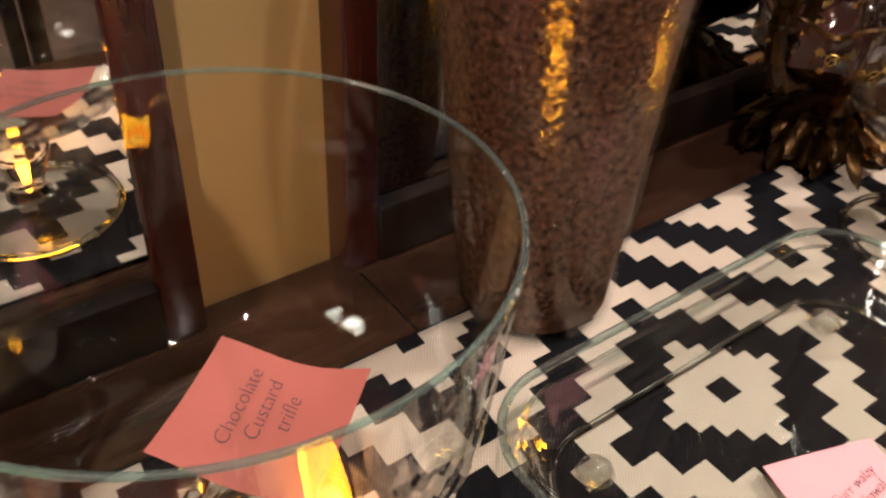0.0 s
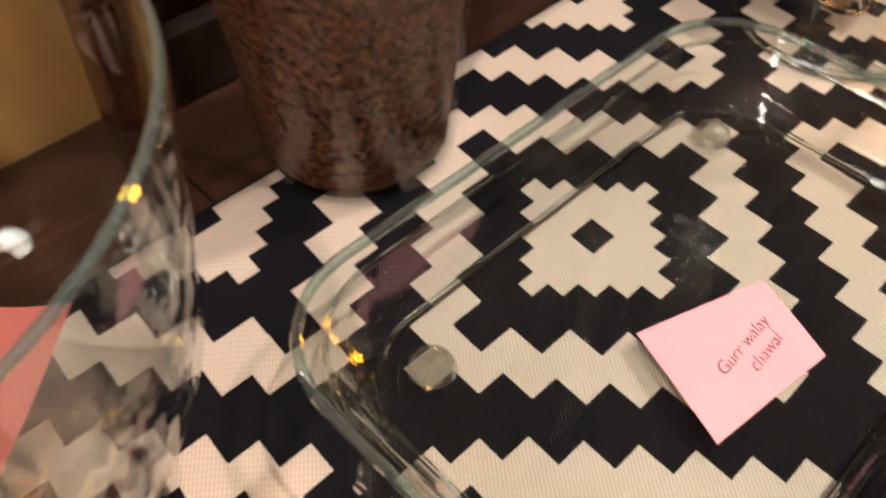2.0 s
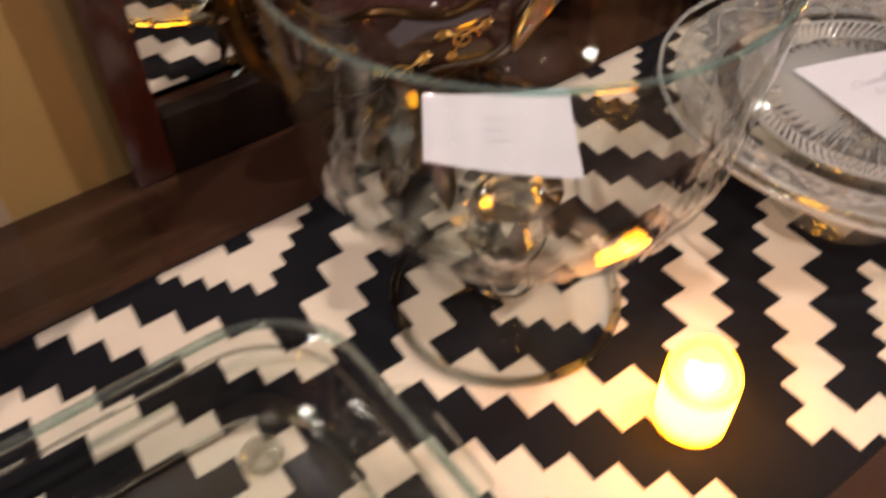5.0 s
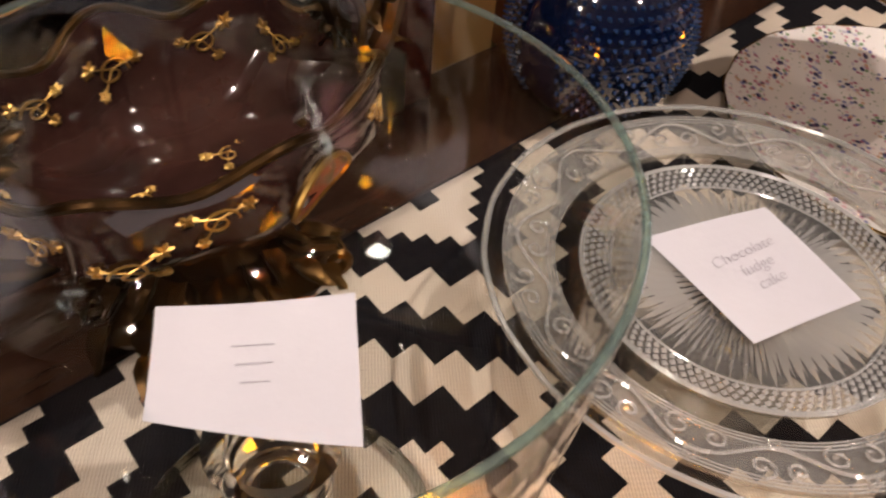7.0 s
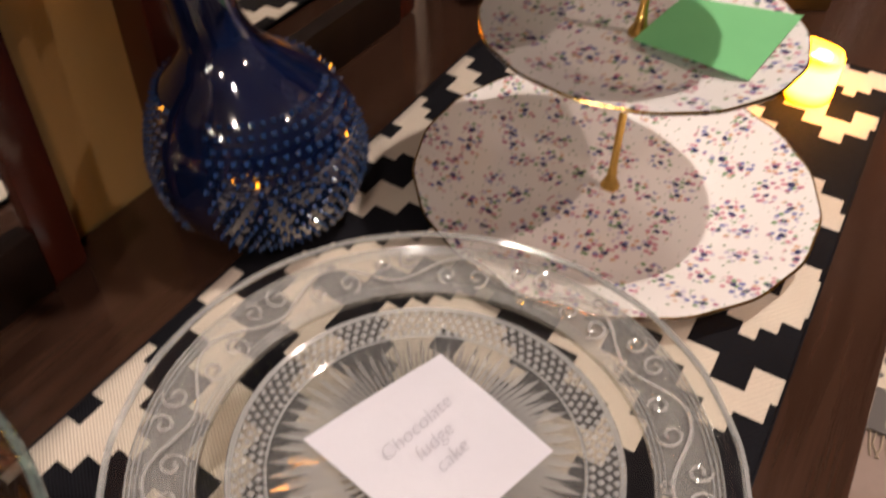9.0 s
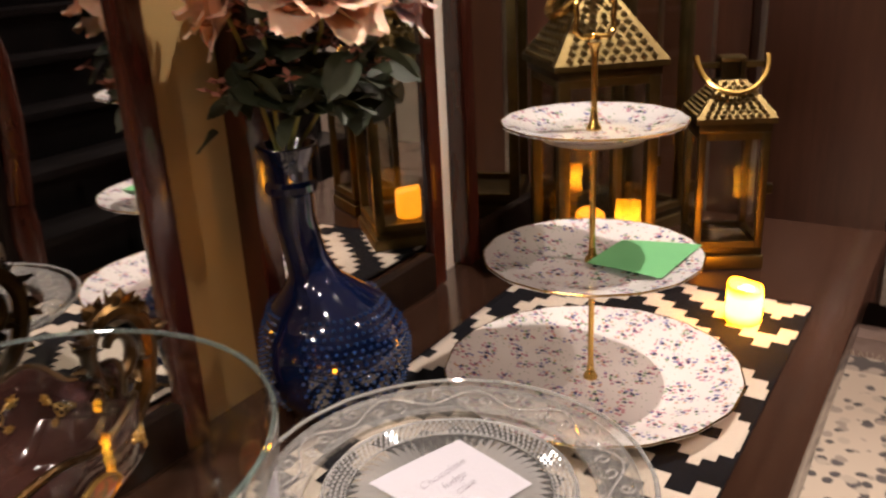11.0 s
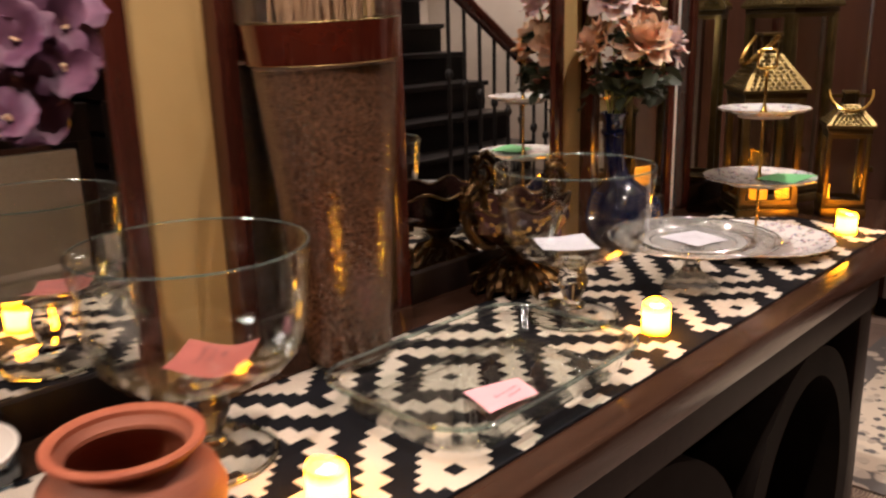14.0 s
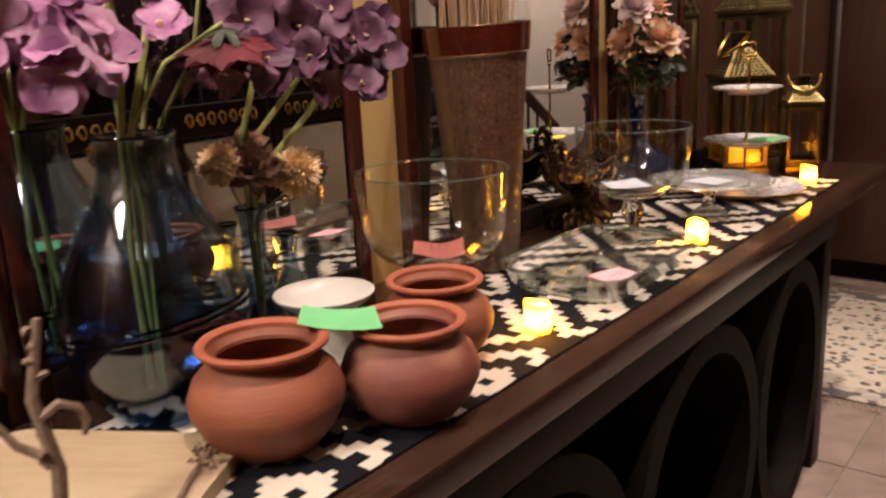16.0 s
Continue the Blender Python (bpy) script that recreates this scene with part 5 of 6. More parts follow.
for s in (-1, 1):
    pts, rad = [(s * 0.070, 0, 0.094), (s * 0.096, 0, 0.098), (s * 0.120, 0, 0.112), (s * 0.138, 0, 0.134)], [0.007, 0.0075, 0.008, 0.008]
    for k in range(40):
        u = k / 39
        an = -0.10 * math.pi + u * 2.9 * math.pi
        rr = 0.031 * (1 - 0.74 * u)
        pts.append((s * (0.116 + rr * math.cos(an)), 0.0, 0.172 + rr * 1.15 * math.sin(an)))
        rad.append(0.0080 * (1 - 0.55 * u))
    h = part("scroll_handle", tube(pts, rad, 8), BRONZE, comp, "curling gilded leaf handle")
    bm = bmesh.new()
    for k in range(60):
        p = Vector(pts[min(2 + int(k * 0.48), len(pts) - 1)])
        out = (p - Vector((s * 0.112, 0, 0.165)))
        out = out.normalized() if out.length > 0.001 else Vector((0, -1, 0))
        out += Vector((random.uniform(-0.5, 0.5), random.uniform(-1.1, 0.6), random.uniform(-0.5, 0.5)))
        m = Matrix.Translation(p) @ aim_z(out) @ turn(0, -80, random.uniform(0, 360))
        petal(bm, m, random.uniform(0.012, 0.018), 0.010, 0.7, 0.35, ns=3, nt=3, ruffle=0.12, seed=k)
    tagged(part("leaf_ruffle", bm, BRONZE, h), kind="stuff")


def on_bowl(a, z, inside):
    r = comp_radius(z) + (-0.0056 if inside else 0.0006)
    x, y, zz = boat(a, r, z)
    return Vector((x, y, zz))


def gilt_sprig(name, where, u0, v0, size, flip):
    """A spiral stalk with a six-petalled flower, drawn on a surface given by where(u, v)."""
    bm = bmesh.new()
    pts = []
    for q in range(22):
        w = q / 21
        an = w * 2.5 * math.pi
        rr = size * (1 - 0.78 * w)
        pts.append(where(u0 + flip * rr * math.cos(an), v0 + rr * math.sin(an)))
    tube(pts, 0.0007, 4, bm=bm)
    for cx, cz, big in ((-1.5, 0.9, 0.55), (-0.9, -1.2, 0.40), (1.4, 0.7, 0.45)):
        for q in range(6):
            an = q * math.pi / 3
            p0 = where(u0 + flip * size * cx, v0 + size * cz)
            p1 = where(u0 + flip * size * (cx + big * math.cos(an)), v0 + size * (cz + big * math.sin(an)))
            tube([p0, (p0 + p1) / 2, p1], [0.0006, 0.0016, 0.0005], 4, bm=bm)
        tube([where(u0 + flip * size * cx, v0 + size * cz), where(u0, v0 + size * 0.3)], 0.0005, 4, bm=bm)
    return part(name, bm, GOLD_LEAF, comp, "gold flower and scroll decoration")


outside = lambda u, v: on_bowl(-math.pi / 2 + u / 0.095, min(max(v, 0.098), 0.152), False)  # noqa: E731
inside = lambda u, v: on_bowl(math.pi / 2 - u / 0.095, min(max(v, 0.108), 0.152), True)  # noqa: E731
bottom = lambda u, v: Vector((u, v, 0.0903))  # noqa: E731
for u, v, f in ((-0.108, 0.132, 1), (-0.066, 0.120, -1), (-0.028, 0.134, 1), (0.078, 0.132, -1), (0.118, 0.126, 1)):
    gilt_sprig("gilt_flower", outside, u, v, 0.0088, f)
for u, v, f in ((-0.10, 0.130, 1), (-0.05, 0.134, -1), (0.0, 0.128, 1), (0.05, 0.134, -1), (0.10, 0.130, 1)):
    gilt_sprig("gilt_flower", inside, u, v, 0.0088, f)
for u, v, f in ((-0.030, 0.012, 1), (0.004, -0.010, -1), (0.030, 0.014, 1)):
    gilt_sprig("gilt_flower", bottom, u, v, 0.0075, f)
# painted medallion with a gilt border on the near side
ring = []
for k in range(40):
    a = 2 * math.pi * k / 40
    ring.append(outside(0.026 + 0.022 * math.cos(a), 0.120 + 0.015 * math.sin(a)))
medal = bmesh.new()
hub = medal.verts.new(outside(0.026, 0.120) + Vector((0, -0.0008, 0)))
vs = [medal.verts.new(p) for p in ring]
for k in range(40):
    medal.faces.new((hub, vs[k], vs[(k + 1) % 40]))
part("medallion", medal, MEDAL_RED, comp, "painted red and yellow oval medallion")
part("medallion_border", tube(ring, 0.0016, 5, close=True), GOLD_LEAF, comp, "gilt oval border")

# ---- tall glass jar with brown grain and dried stalks ----
JAR = (-0.046, 0.150, T + 0.0022)
jar = thing("tall_glass_vase", "tall tapered glass vase filled with brown grain", "vase", JAR)
jp = [(0.0000, 0.001), (0.0546, 0.001), (0.0604, 0.006), (0.0646, 0.06), (0.0714, 0.14), (0.0809, 0.25), (0.0903, 0.36), (0.0982, 0.45), (0.1040, 0.52)]
jar.matrix_world = pose(*JAR, 0, -2.2, 0)
part("glass", shell(jp, 0.003, 72), JAR_GLASS, jar)
part("grain", lathe([(0.0000, 0.006), (0.0504, 0.006), (0.0556, 0.012), (0.0606, 0.06), (0.0674, 0.14), (0.0769, 0.25), (0.0863, 0.36), (0.0901, 0.405), (0.0525, 0.412), (0.0000, 0.414)], 72), GRAIN, jar, "brown dried grain filling")
part("ribbon_band", lathe([(0.0943, 0.411), (0.0987, 0.459), (0.1004, 0.459), (0.0960, 0.411)], 72, close=True), AMBER_BAND, jar, "glossy dark amber band")
for zb in (0.4105, 0.4595):
    rb = 0.0955 + (zb - 0.411) * 0.092
    part("band_edge", tube([(rb * math.cos(a), rb * math.sin(a), zb) for a in (2 * math.pi * k / 72 for k in range(72))], 0.0008, 5, close=True), BRASS, jar)
straw = thing("dried_stalks", "bundle of dry straw stalks in the tall vase", "dried plant", JAR)
straw.matrix_world = jar.matrix_world.copy()
bm = bmesh.new()
for k in range(120):
    a, r = random.uniform(0, 6.283), 0.068 * math.sqrt(random.random())
    x, y = r * math.cos(a), r * math.sin(a)
    x2, y2 = x * 1.02 + random.uniform(-0.02, 0.02), y * 0.95 + random.uniform(-0.015, 0.012)
    tube([(x, y, 0.405), ((x + x2) / 2, (y + y2) / 2, 0.50), (x2 * 1.05, y2 * 1.02, random.uniform(0.60, 0.80))], 0.0014, 4, bm=bm)
tagged(part("stalks", bm, STRAW, straw), kind="stuff")


# ---- terracotta pots ----
def pot(at, s, label, rz, clay=TERRA):
    p = thing("terracotta_pot", label, "pot", at, rz, group="terracotta pots")
    wob = lambda a, r, z: (r * (1 + 0.006 * math.sin(2 * a + 1) + 0.0025 * math.sin(60 * z / s * 2)), z)  # noqa: E731
    prof = [(0.0, 0.002), (0.044, 0.001), (0.056, 0.008), (0.073, 0.028), (0.0845, 0.052), (0.0855, 0.066), (0.078, 0.086), (0.064, 0.100), (0.0575, 0.106), (0.058, 0.110), (0.066, 0.1165)]
    part("body", shell([(r * s, z * s) for r, z in prof], 0.006 * s, 72, wob), clay, p)
    lip = [(0.0600, 0.1135), (0.0665, 0.1160), (0.0712, 0.1195), (0.0716, 0.1230), (0.0690, 0.1256), (0.0640, 0.1252), (0.0600, 0.1220)]
    part("lip", lathe([(r * s, z * s) for r, z in lip], 72, close=True), TERRA_IN, p, "rounded reddish rolled lip")
    return p


pot((-0.781, -0.061, T), 1.035, "round terracotta pot with wide rolled lip", 0)
pot((-0.630, -0.144, T), 0.985, "round darker terracotta pot beside another pot", 70, TERRA_DARK)
pot((-0.469, -0.056, T), 0.955, "round terracotta pot lit by a candle", 150)

# white footed dish
wd = thing("white_footed_dish", "white ceramic dish on a textured pedestal", "dish", (-0.595, 0.034, T))
part("dish", shell([(0.0, 0.090), (0.022, 0.090), (0.045, 0.098), (0.062, 0.109), (0.0685, 0.1175)], 0.0035, 64), CERAMIC, wd)
part("pedestal", lathe([(0, 0.001), (0.040, 0.001), (0.044, 0.012), (0.038, 0.040), (0.032, 0.070), (0.030, 0.0895), (0, 0.0895)], 48), CERAMIC_TEX, wd, "rough textured pedestal")

# ---- large smoky glass vase with orchid sprays ----
BIG = (-0.784, 0.134, T)
gv2 = thing("glass_vase", "large smoky blue glass vase with a slanted waist ring and stems", "vase", BIG)
bp2 = [(0.0, 0.002), (0.056, 0.001), (0.070, 0.009), (0.092, 0.036), (0.108, 0.076), (0.1155, 0.115), (0.1140, 0.150), (0.102, 0.192), (0.083, 0.234), (0.062, 0.272), (0.050, 0.296), (0.0465, 0.314), (0.0465, 0.335), (0.0480, 0.347)]


def belly(z):
    for (r0, z0), (r1, z1) in zip(bp2[1:], bp2[2:]):
        if z0 <= z <= z1:
            return r0 + (r1 - r0) * (z - z0) / (z1 - z0)
    return 0.1155


def slanted(z0, grow):
    out = []
    for k in range(96):
        a = 2 * math.pi * k / 96
        z = z0 + 0.017 * math.cos(a + 0.90)
        out.append(((belly(z) + grow) * math.cos(a), (belly(z) + grow) * math.sin(a), z))
    return out


part("glass", shell(bp2, 0.003, 96), SMOKE_GLASS, gv2)
part("rim", tube([(0.0472 * math.cos(a), 0.0472 * math.sin(a), 0.3485) for a in (2 * math.pi * k / 48 for k in range(48))], 0.0022, 6, close=True), SMOKE_DARK, gv2)
for zb, rb in ((0.126, 0.0024), (0.135, 0.0020)):
    part("belly_ring", tube(slanted(zb, 0.0006), rb, 6, close=True), SMOKE_DARK, gv2, "slanted dark glass ring")
part("water", lathe([(0, 0.006), (0.062, 0.008), (0.086, 0.036), (0.1025, 0.076), (0.1085, 0.104), (0.0, 0.1045)], 56), WATER, gv2)
FB = (-0.788, 0.146, T)


def orchid(bm, centre, facing, size, k):
    base = Matrix.Translation(centre) @ aim_z(facing)
    for q, (az, ln, wd, tilt) in enumerate(((0, 0.95, 0.80, 14), (120, 0.95, 0.80, 10), (240, 0.95, 0.80, 12), (62, 1.05, 1.30, 24), (-62, 1.05, 1.30, 24))):
        m = base @ turn(0, 0, az + 31 * k + random.uniform(-8, 8)) @ turn(0, -tilt - random.uniform(-6, 16), 0)
        petal(bm, m, ln * size, wd * size, 0.40, random.uniform(-0.30, 0.12), ns=6, nt=7, ruffle=0.035, seed=k + q, blunt=True)


def spray(name, label, pts, blossoms, material, at, radius=0.0042, cat="flower", grp="flower sprays in the smoky vase"):
    ob = thing(name, label, cat, at, group=grp)
    part("stem", tube(pts, radius, 7), STALK, ob)
    for k, (c, face, size) in enumerate(blossoms):
        bm = bmesh.new()
        orchid(bm, Vector(c), face, size, k)
        bl = part("blossom", bm, material, ob)
        bm = bmesh.new()
        for q in range(4):
            d = Vector(face).normalized()
            e = Vector((random.uniform(-1, 1), random.uniform(-1, 1), random.uniform(-1, 1))) * 0.003
            tube([Vector(c) + e * 0.4, Vector(c) + d * 0.008 + e], [0.0018, 0.0012], 5, bm=bm)
        part("flower_heart", bm, DRY_CREAM, bl)
    return ob


def cluster(x, y, z, n, spread, size, face=(-0.5, -0.8, 0.2)):
    out = []
    for k in range(n):
        c = (x + random.uniform(-1, 1) * spread[0], y + random.uniform(-1, 1) * spread[1], z + random.uniform(-1, 1) * spread[2])
        f = Vector(face) + Vector((random.uniform(-0.8, 0.8), random.uniform(-0.5, 0.5), random.uniform(-0.6, 0.8)))
        out.append((c, f, size * random.uniform(0.8, 1.2)))
    return out


spray("orchid_spray", "lilac artificial blossom spray on a green stem", [(-0.01, 0.0, 0.03), (-0.018, -0.01, 0.20), (-0.012, -0.012, 0.345), (-0.02, -0.05, 0.44), (-0.05, -0.08, 0.56)], cluster(-0.055, -0.07, 0.465, 8, (0.060, 0.05, 0.055), 0.043), LILAC, FB)
spray("orchid_spray", "lilac artificial blossom spray on a green stem", [(0.01, 0.01, 0.03), (0.0, 0.0, 0.20), (-0.002, -0.016, 0.345), (0.03, -0.02, 0.45), (0.055, -0.03, 0.60)], cluster(-0.11, -0.02, 0.480, 7, (0.06, 0.05, 0.055), 0.042), LILAC, FB)
spray("orchid_spray", "mauve artificial blossom spray on a green stem", [(0.176, 0.002, 0.10), (0.174, 0.002, 0.225), (0.150, -0.02, 0.31), (0.16, -0.05, 0.40), (0.185, -0.06, 0.47), (0.17, -0.06, 0.55)], cluster(0.165, -0.07, 0.455, 8, (0.045, 0.05, 0.055), 0.037), PURPLE, FB)
spray("orchid_spray", "mauve artificial blossom spray on a green stem", [(0.178, 0.004, 0.10), (0.179, 0.002, 0.225), (0.185, -0.02, 0.33), (0.23, -0.06, 0.40), (0.26, -0.07, 0.47), (0.27, -0.07, 0.54)], cluster(0.255, -0.075, 0.450, 8, (0.040, 0.05, 0.055), 0.037), PURPLE, FB)
spray("orchid_spray", "mauve artificial blossom spray on a green stem", [(0.177, 0.001, 0.10), (0.181, 0.0, 0.225), (0.185, -0.02, 0.28), (0.25, -0.05, 0.35), (0.32, -0.06, 0.43), (0.35, -0.06, 0.54)], cluster(0.345, -0.065, 0.435, 10, (0.045, 0.05, 0.055), 0.037), PURPLE, FB)
red = thing("red_flower", "red artificial flower with green calyx, facing down", "flower", FB)
part("stem", tube([(0.0, -0.01, 0.03), (0.005, -0.012, 0.22), (-0.010, -0.020, 0.345), (0.02, -0.07, 0.43), (0.057, -0.133, 0.47)], 0.0026, 7), STALK, red)
bm = bmesh.new()
base = Matrix.Translation((0.060, -0.130, 0.455)) @ aim_z((0.2, 0.2, -0.9))
for ring, (cnt, tilt, ln) in enumerate(((8, 12, 0.062), (8, 30, 0.055), (6, 52, 0.042))):
    for q in range(cnt):
        petal(bm, base @ turn(0, 0, 360 * q / cnt + ring * 20) @ turn(0, -tilt, 0), ln, ln * 0.62, 0.4, 0.1, ruffle=0.05, seed=q)
part("blossom", bm, RED_PETAL, red)
bm = bmesh.new()
for q in range(6):
    petal(bm, Matrix.Translation((0.058, -0.133, 0.464)) @ aim_z((-0.2, -0.3, 0.9)) @ turn(0, 0, 60 * q) @ turn(0, 18, 0), 0.034, 0.012, 0.3, -0.2, tip=1)
part("calyx", bm, LEAF, red)


# small dark bottle vase with dried flowers
def small_bottle(at, s, label):
    b = thing("bottle_vase", label, "vase", at, group="small bottle vases")
    pr2 = [(0.0, 0.001), (0.040, 0.001), (0.048, 0.006), (0.050, 0.020), (0.046, 0.050), (0.038, 0.080), (0.027, 0.110), (0.018, 0.140), (0.015, 0.165), (0.0165, 0.190), (0.0195, 0.205)]
    part("glass", shell([(r * s, z * s) for r, z in pr2], 0.0025, 48), SMOKE_GLASS, b)
    part("neck_ring", tube([(0.0185 * s * math.cos(a), 0.0185 * s * math.sin(a), 0.207 * s) for a in (2 * math.pi * k / 40 for k in range(40))], 0.0022, 6, close=True), SMOKE_DARK, b)
    return b


SB = (-0.612, 0.150, T)
small_bottle(SB, 1.10, "small smoky glass bottle holding dried flowers")
small_bottle((-0.515, 0.190, T), 0.80, "small clear smoky glass bottle beside the wall mirror")
DRY = [("dried_flower", "cream dried pompom flower on a thin stalk", (0.036, -0.062, 0.275), 0.039, DRY_CREAM, "pom"), ("dried_flower", "cream dried pompom flower on a thin stalk", (-0.058, -0.022, 0.296), 0.033, DRY_CREAM, "pom"),
       ("dried_flower", "brown dried open flower on a thin stalk", (-0.022, -0.048, 0.285), 0.042, DRY_BROWN, "open"), ("dried_flower", "dusty pink dried flower on a thin stalk", (0.005, 0.010, 0.300), 0.034, DRY_PINK, "open"),
       ("pine_cone", "small dark pine cone on a stalk", (0.082, -0.040, 0.262), 0.027, CONE_BROWN, "cone"), ("dried_flower", "brown dried open flower on a thin stalk", (-0.015, -0.03, 0.315), 0.030, DRY_BROWN, "open")]
for nm, lb, c, size, m, sort in DRY:
    ob = thing(nm, lb, "dried flower", SB, group="dried flowers in a bottle")
    part("stalk", tube([(c[0] * 0.05, c[1] * 0.05, 0.05), (c[0] * 0.12, c[1] * 0.12, 0.215), (c[0] * 0.7, c[1] * 0.7, c[2] - 0.03), c], 0.0018, 6), STALK_DRY, ob)
    bm = bmesh.new()
    base = Matrix.Translation(c) @ aim_z((c[0] * 3 - 0.3, -0.7, 0.55))
    if sort == "pom":
        for k in range(260):
            z = 1 - 1.75 * k / 260
            az = k * 137.508
            petal(bm, base @ turn(0, 0, az) @ turn(0, -math.degrees(math.asin(z)), 0) @ Matrix.Translation((size * 0.42, 0, 0)), size * 0.48 * random.uniform(0.75, 1.2), size * 0.19, 0.8, random.uniform(-0.2, 0.4), ns=2, nt=2, tip=0.3)
    elif sort == "open":
        for ring, (cnt, tilt, ln) in enumerate(((7, 15, 1.0), (6, 40, 0.85), (5, 65, 0.6))):
            for q in range(cnt):
                petal(bm, base @ turn(0, 0, 360 * q / cnt + ring * 25 + random.uniform(-9, 9)) @ turn(0, -tilt + random.uniform(-14, 14), 0), size * ln, size * 0.62 * ln, 0.6, random.uniform(-0.3, 0.35), ruffle=0.10, seed=q + ring)
    else:
        for k in range(70):
            z = k / 70
            az = k * 137.508
            r = size * 0.75 * math.sin(math.pi * (0.12 + 0.8 * z)) ** 0.8
            petal(bm, base @ Matrix.Translation((0, 0, size * (z * 1.9 - 0.9))) @ turn(0, 0, az) @ Matrix.Translation((r * 0.5, 0, 0)) @ turn(0, -35, 0), size * 0.42, size * 0.34, 0.3, 0.15, ns=2, nt=2)
    part("bloom", bm, m, ob)

# pale board and twig at the near end
board = thing("wooden_board", "pale rounded wooden board lying on the console", "board", (-0.955, 0.035, T - 0.0024), -60)
part("slab", extrude_outline(rounded(0.15, 0.090, 0.035), 0.0, 0.022, 0.004), SLICE, board)
tw = thing("dried_twig", "knotty dried twig with curled tips", "dried plant", (-1.035, -0.070, T - 0.0024))
part("main_stalk", tube([(0.0, 0.0, 0.0), (0.001, 0.0, 0.03), (0.006, -0.004, 0.09), (-0.004, 0.002, 0.16), (0.010, -0.002, 0.23)], [0.006, 0.0065, 0.007, 0.0055, 0.004], 8), TWIG, tw)
part("curled_branch", tube([(-0.002, 0.0, 0.14), (0.012, -0.010, 0.152), (0.026, -0.014, 0.145), (0.032, -0.016, 0.130), (0.028, -0.016, 0.118)], [0.005, 0.0050, 0.0045, 0.004, 0.0025], 7), TWIG, tw)
part("side_branch", tube([(0.003, -0.002, 0.10), (-0.02, 0.01, 0.12), (-0.035, 0.015, 0.15)], [0.005, 0.004, 0.003], 7), TWIG, tw)
for k in range(14):
    t = k / 13
    p = Vector((0.004 * math.sin(9 * t), 0, 0.04 + 0.18 * t))
    part("knot", tube([p, p + Vector((random.uniform(-1, 1), random.uniform(-1, 1), 0.3)) * 0.010], [0.0055, 0.0028], 6), TWIG, tw)
sp = thing("dried_seed_spray", "dried seed spray lying on the wooden board", "dried plant", (-0.90, -0.085, T + 0.021), 35)
bm = tube([(-0.09, 0, 0.003), (0, 0.004, 0.005), (0.075, 0.0, 0.006)], [0.0025, 0.003, 0.002], 6)
for k in range(90):
    x = random.uniform(0.0, 0.085)
    p = Vector((x, random.uniform(-1, 1) * 0.014, 0.004 + random.random() * 0.010))
    petal(bm, Matrix.Translation(p) @ turn(random.uniform(0, 360), random.uniform(0, 360), random.uniform(0, 360)), 0.008, 0.006, 0.5, 0.3, ns=2, nt=2)
part("spray", bm, TWIG, sp)


# ---- stair hall seen in the mirrors ----
def dining_chair(at, rz):
    c = thing("dining_chair", "dark carved dining chair with cream upholstered back", "chair", at, rz, group="dining chairs")
    part("seat", box(-0.23, 0.23, -0.22, 0.22, 0.42, 0.49, 0.02), CREAM_FABRIC, c, "cream cushioned seat")
    for x in (-0.205, 0.205):
        for y in (-0.20, 0.20):
            part("leg", box(x - 0.022, x + 0.022, y - 0.022, y + 0.022, 0.0, 0.42, 0.006), WOOD_BLACK, c)
        part("back_post", box(x - 0.022, x + 0.022, -0.235, -0.20, 0.42, 1.02, 0.006), WOOD_BLACK, c)
    part("back_pad", box(-0.18, 0.18, -0.232, -0.19, 0.52, 0.88, 0.012), CREAM_FABRIC, c, "cream upholstered back")
    part("top_rail", box(-0.225, 0.225, -0.24, -0.195, 0.90, 1.02, 0.012), WOOD_BLACK, c)
    bm = bmesh.new()
    for k in range(7):
        x0 = -0.15 + 0.05 * k
        for f in (-0.243, -0.192):
            pts = [(x0 + 0.019 * math.cos(a) * (1 - a / 11), f, 0.96 + 0.030 * math.sin(a) * (1 - a / 11)) for a in (q * 0.6 for q in range(12))]
            tube(pts, 0.0055, 5, bm=bm)
    part("carving", bm, GOLD_LEAF, c, "gilded carved scrolls")
    return c


ch = dining_chair((0.69, -1.62, 0), 180)
copy_thing(ch, pose(1.16, -1.62, 0, 0, 0, 178))
copy_thing(ch, pose(0.20, -1.66, 0, 0, 0, 182))

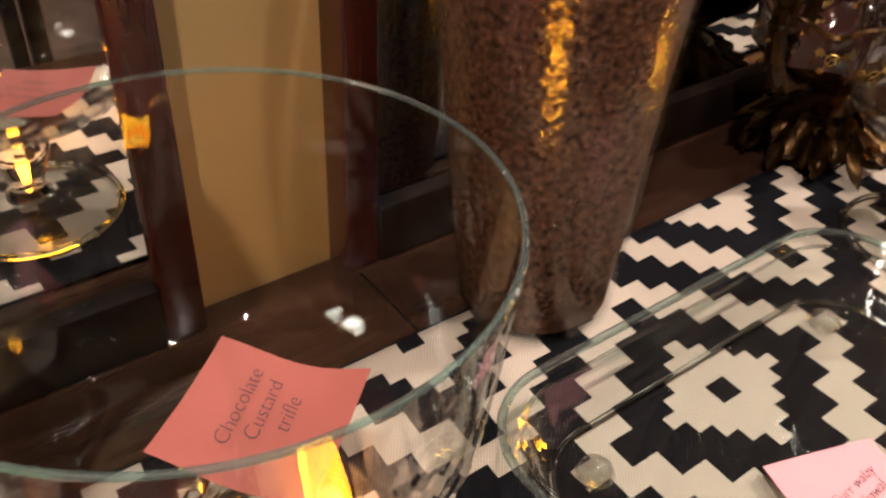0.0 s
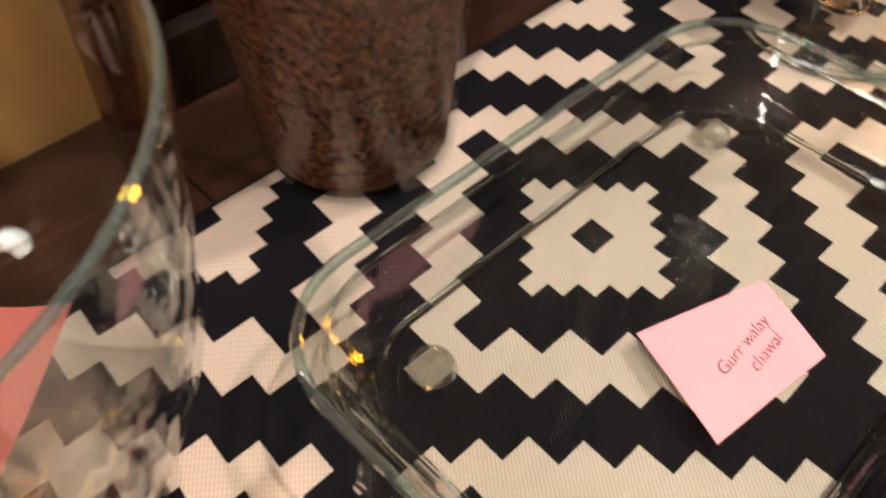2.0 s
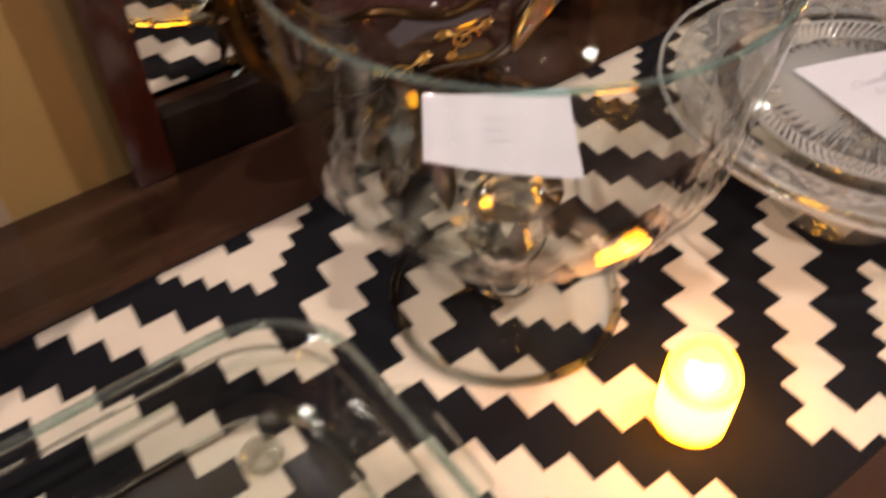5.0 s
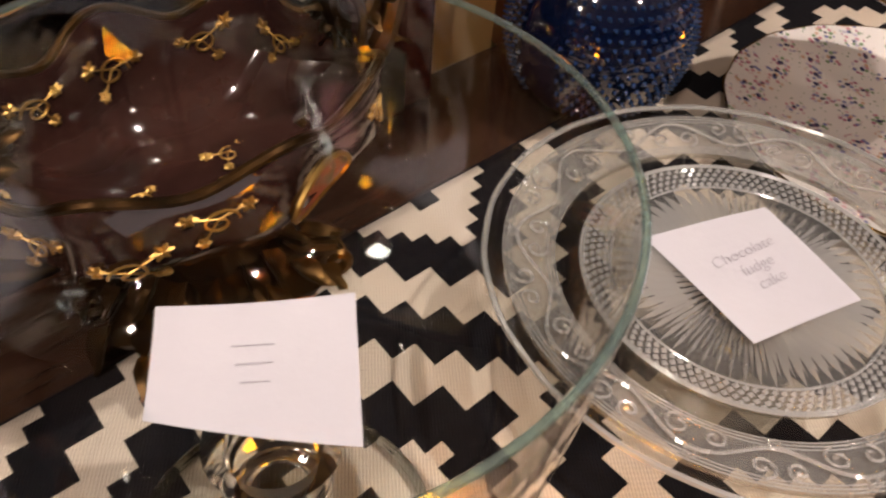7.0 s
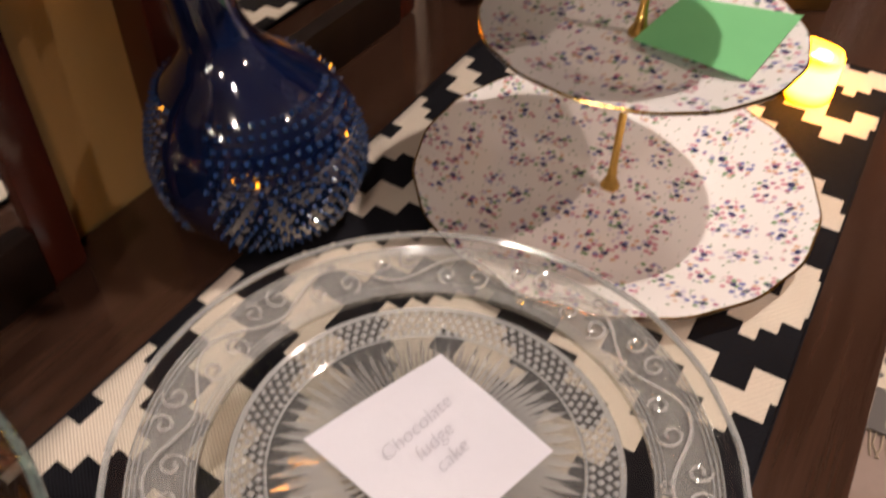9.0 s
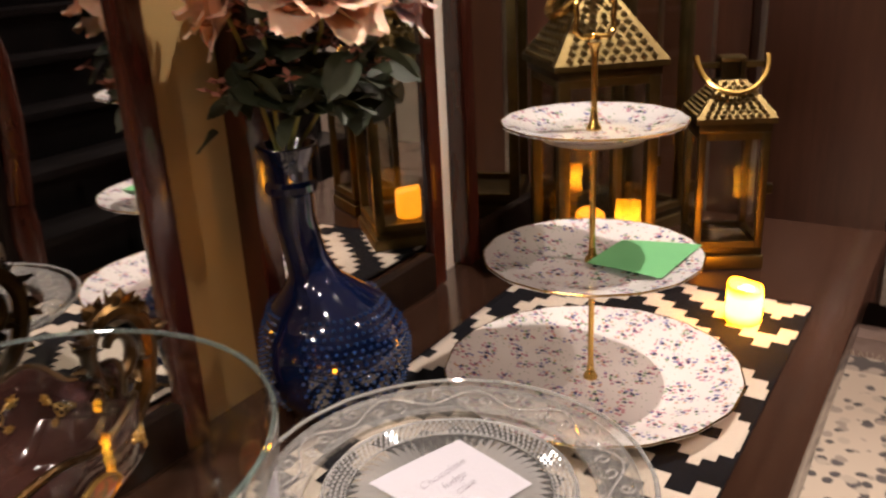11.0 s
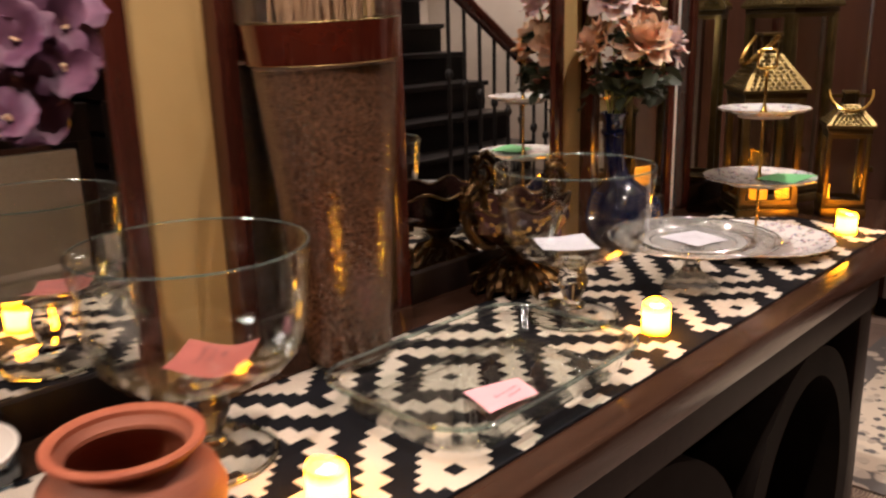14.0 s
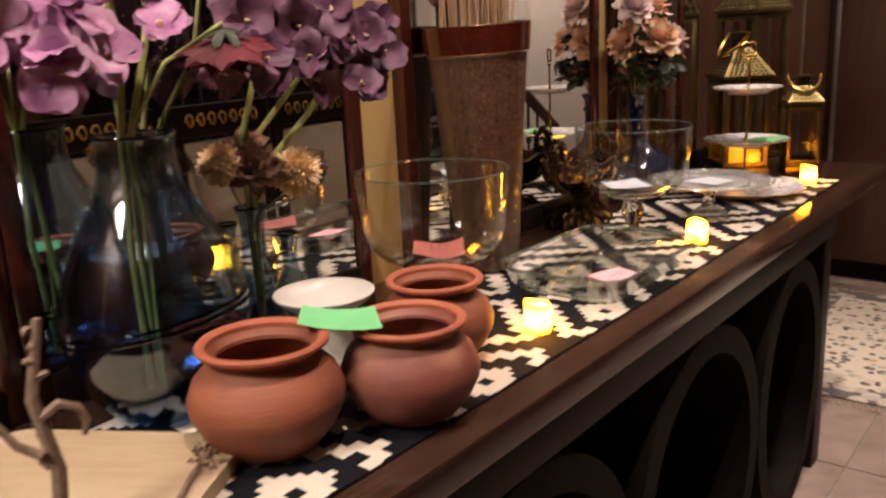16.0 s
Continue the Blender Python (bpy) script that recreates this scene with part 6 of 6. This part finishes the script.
stairs = thing("staircase", "dark stone staircase with thin pale nosings", "stairs", (0, 0, 0), kind="structure")
for k in range(13):
    part("step", box(1.30, 3.35, -3.98, -1.55 - 0.185 * k, 0.175 * k, 0.175 * (k + 1) - 0.03), SLATE, stairs)
    part("tread", box(1.29, 3.36, -1.55 - 0.185 * (k + 1) - 0.001, -1.55 - 0.185 * k + 0.025, 0.175 * (k + 1) - 0.0295, 0.175 * (k + 1), 0.004), SLATE, stairs)
rail = thing("stair_railing", "mahogany handrail on black iron balusters", "railing", (0, 0, 0))
part("handrail", tube([(1.42, -1.40, 0.58), (1.455, -1.42, 0.80), (1.465, -1.44, 0.98), (1.43, -1.46, 1.14), (1.34, -1.51, 1.26), (1.27, -1.64, 1.36), (1.24, -1.95, 1.53), (1.24, -2.6, 1.94), (1.24, -3.4, 2.45)], 0.040, 12), MAHOGANY, rail, "curved polished mahogany handrail")
part("handrail", tube([(2.05, -1.40, 1.41), (2.38, -1.42, 1.21), (2.86, -1.45, 0.92), (3.36, -1.50, 0.62)], 0.034, 12), MAHOGANY, rail, "sloping mahogany handrail")
part("newel_post", lathe([(0.05, 0), (0.055, 0.02), (0.04, 0.06), (0.034, 0.3), (0.045, 0.5), (0.036, 0.58), (0.0, 0.60)], 24), MAHOGANY, rail).location = (1.42, -1.40, 0)
for k in range(11):
    y = -1.62 - 0.16 * k
    top = 1.28 + (-1.62 - y) * 0.66
    bar = part("baluster", tube([(1.24, y, 0.0 if y > -1.73 else 0.17 + (-1.73 - y) * 0.9), (1.24, y, top)], 0.009, 6), IRON, rail)
    part("knuckle", lathe([(0, -0.03), (0.016, -0.015), (0.018, 0), (0.016, 0.015), (0, 0.03)], 10), IRON, bar).location = (1.24, y, top - 0.35)
for k in range(12):
    u = k / 11
    x, y = 2.07 + 1.27 * u, -1.40 - 0.095 * u
    top = 1.40 - 0.80 * u
    bar = part("baluster", tube([(x, y, 0.0), (x, y, max(top, 0.1))], 0.010, 6), IRON, rail)
    part("knuckle", lathe([(0, -0.03), (0.017, -0.015), (0.02, 0), (0.017, 0.015), (0, 0.03)], 10), IRON, bar).location = (x, y, max(top, 0.1) * 0.72)

# ---- floor tiles ----
tb = box(-0.297, 0.297, -0.297, 0.297, -0.006, 0.0, 0.0015)
first = part("tile", tb, TILE, floor)
tiles = first.data
xs = [X0 + 0.3 + 0.6 * i for i in range(13)]
ys = [Y1 - 0.302 - 0.6 * j for j in range(7)]
for i, x in enumerate(xs):
    for j, y in enumerate(ys):
        ob = first if i == j == 0 else new("tile", tiles)
        ob.parent = floor
        ob.location = (x, y, 0)
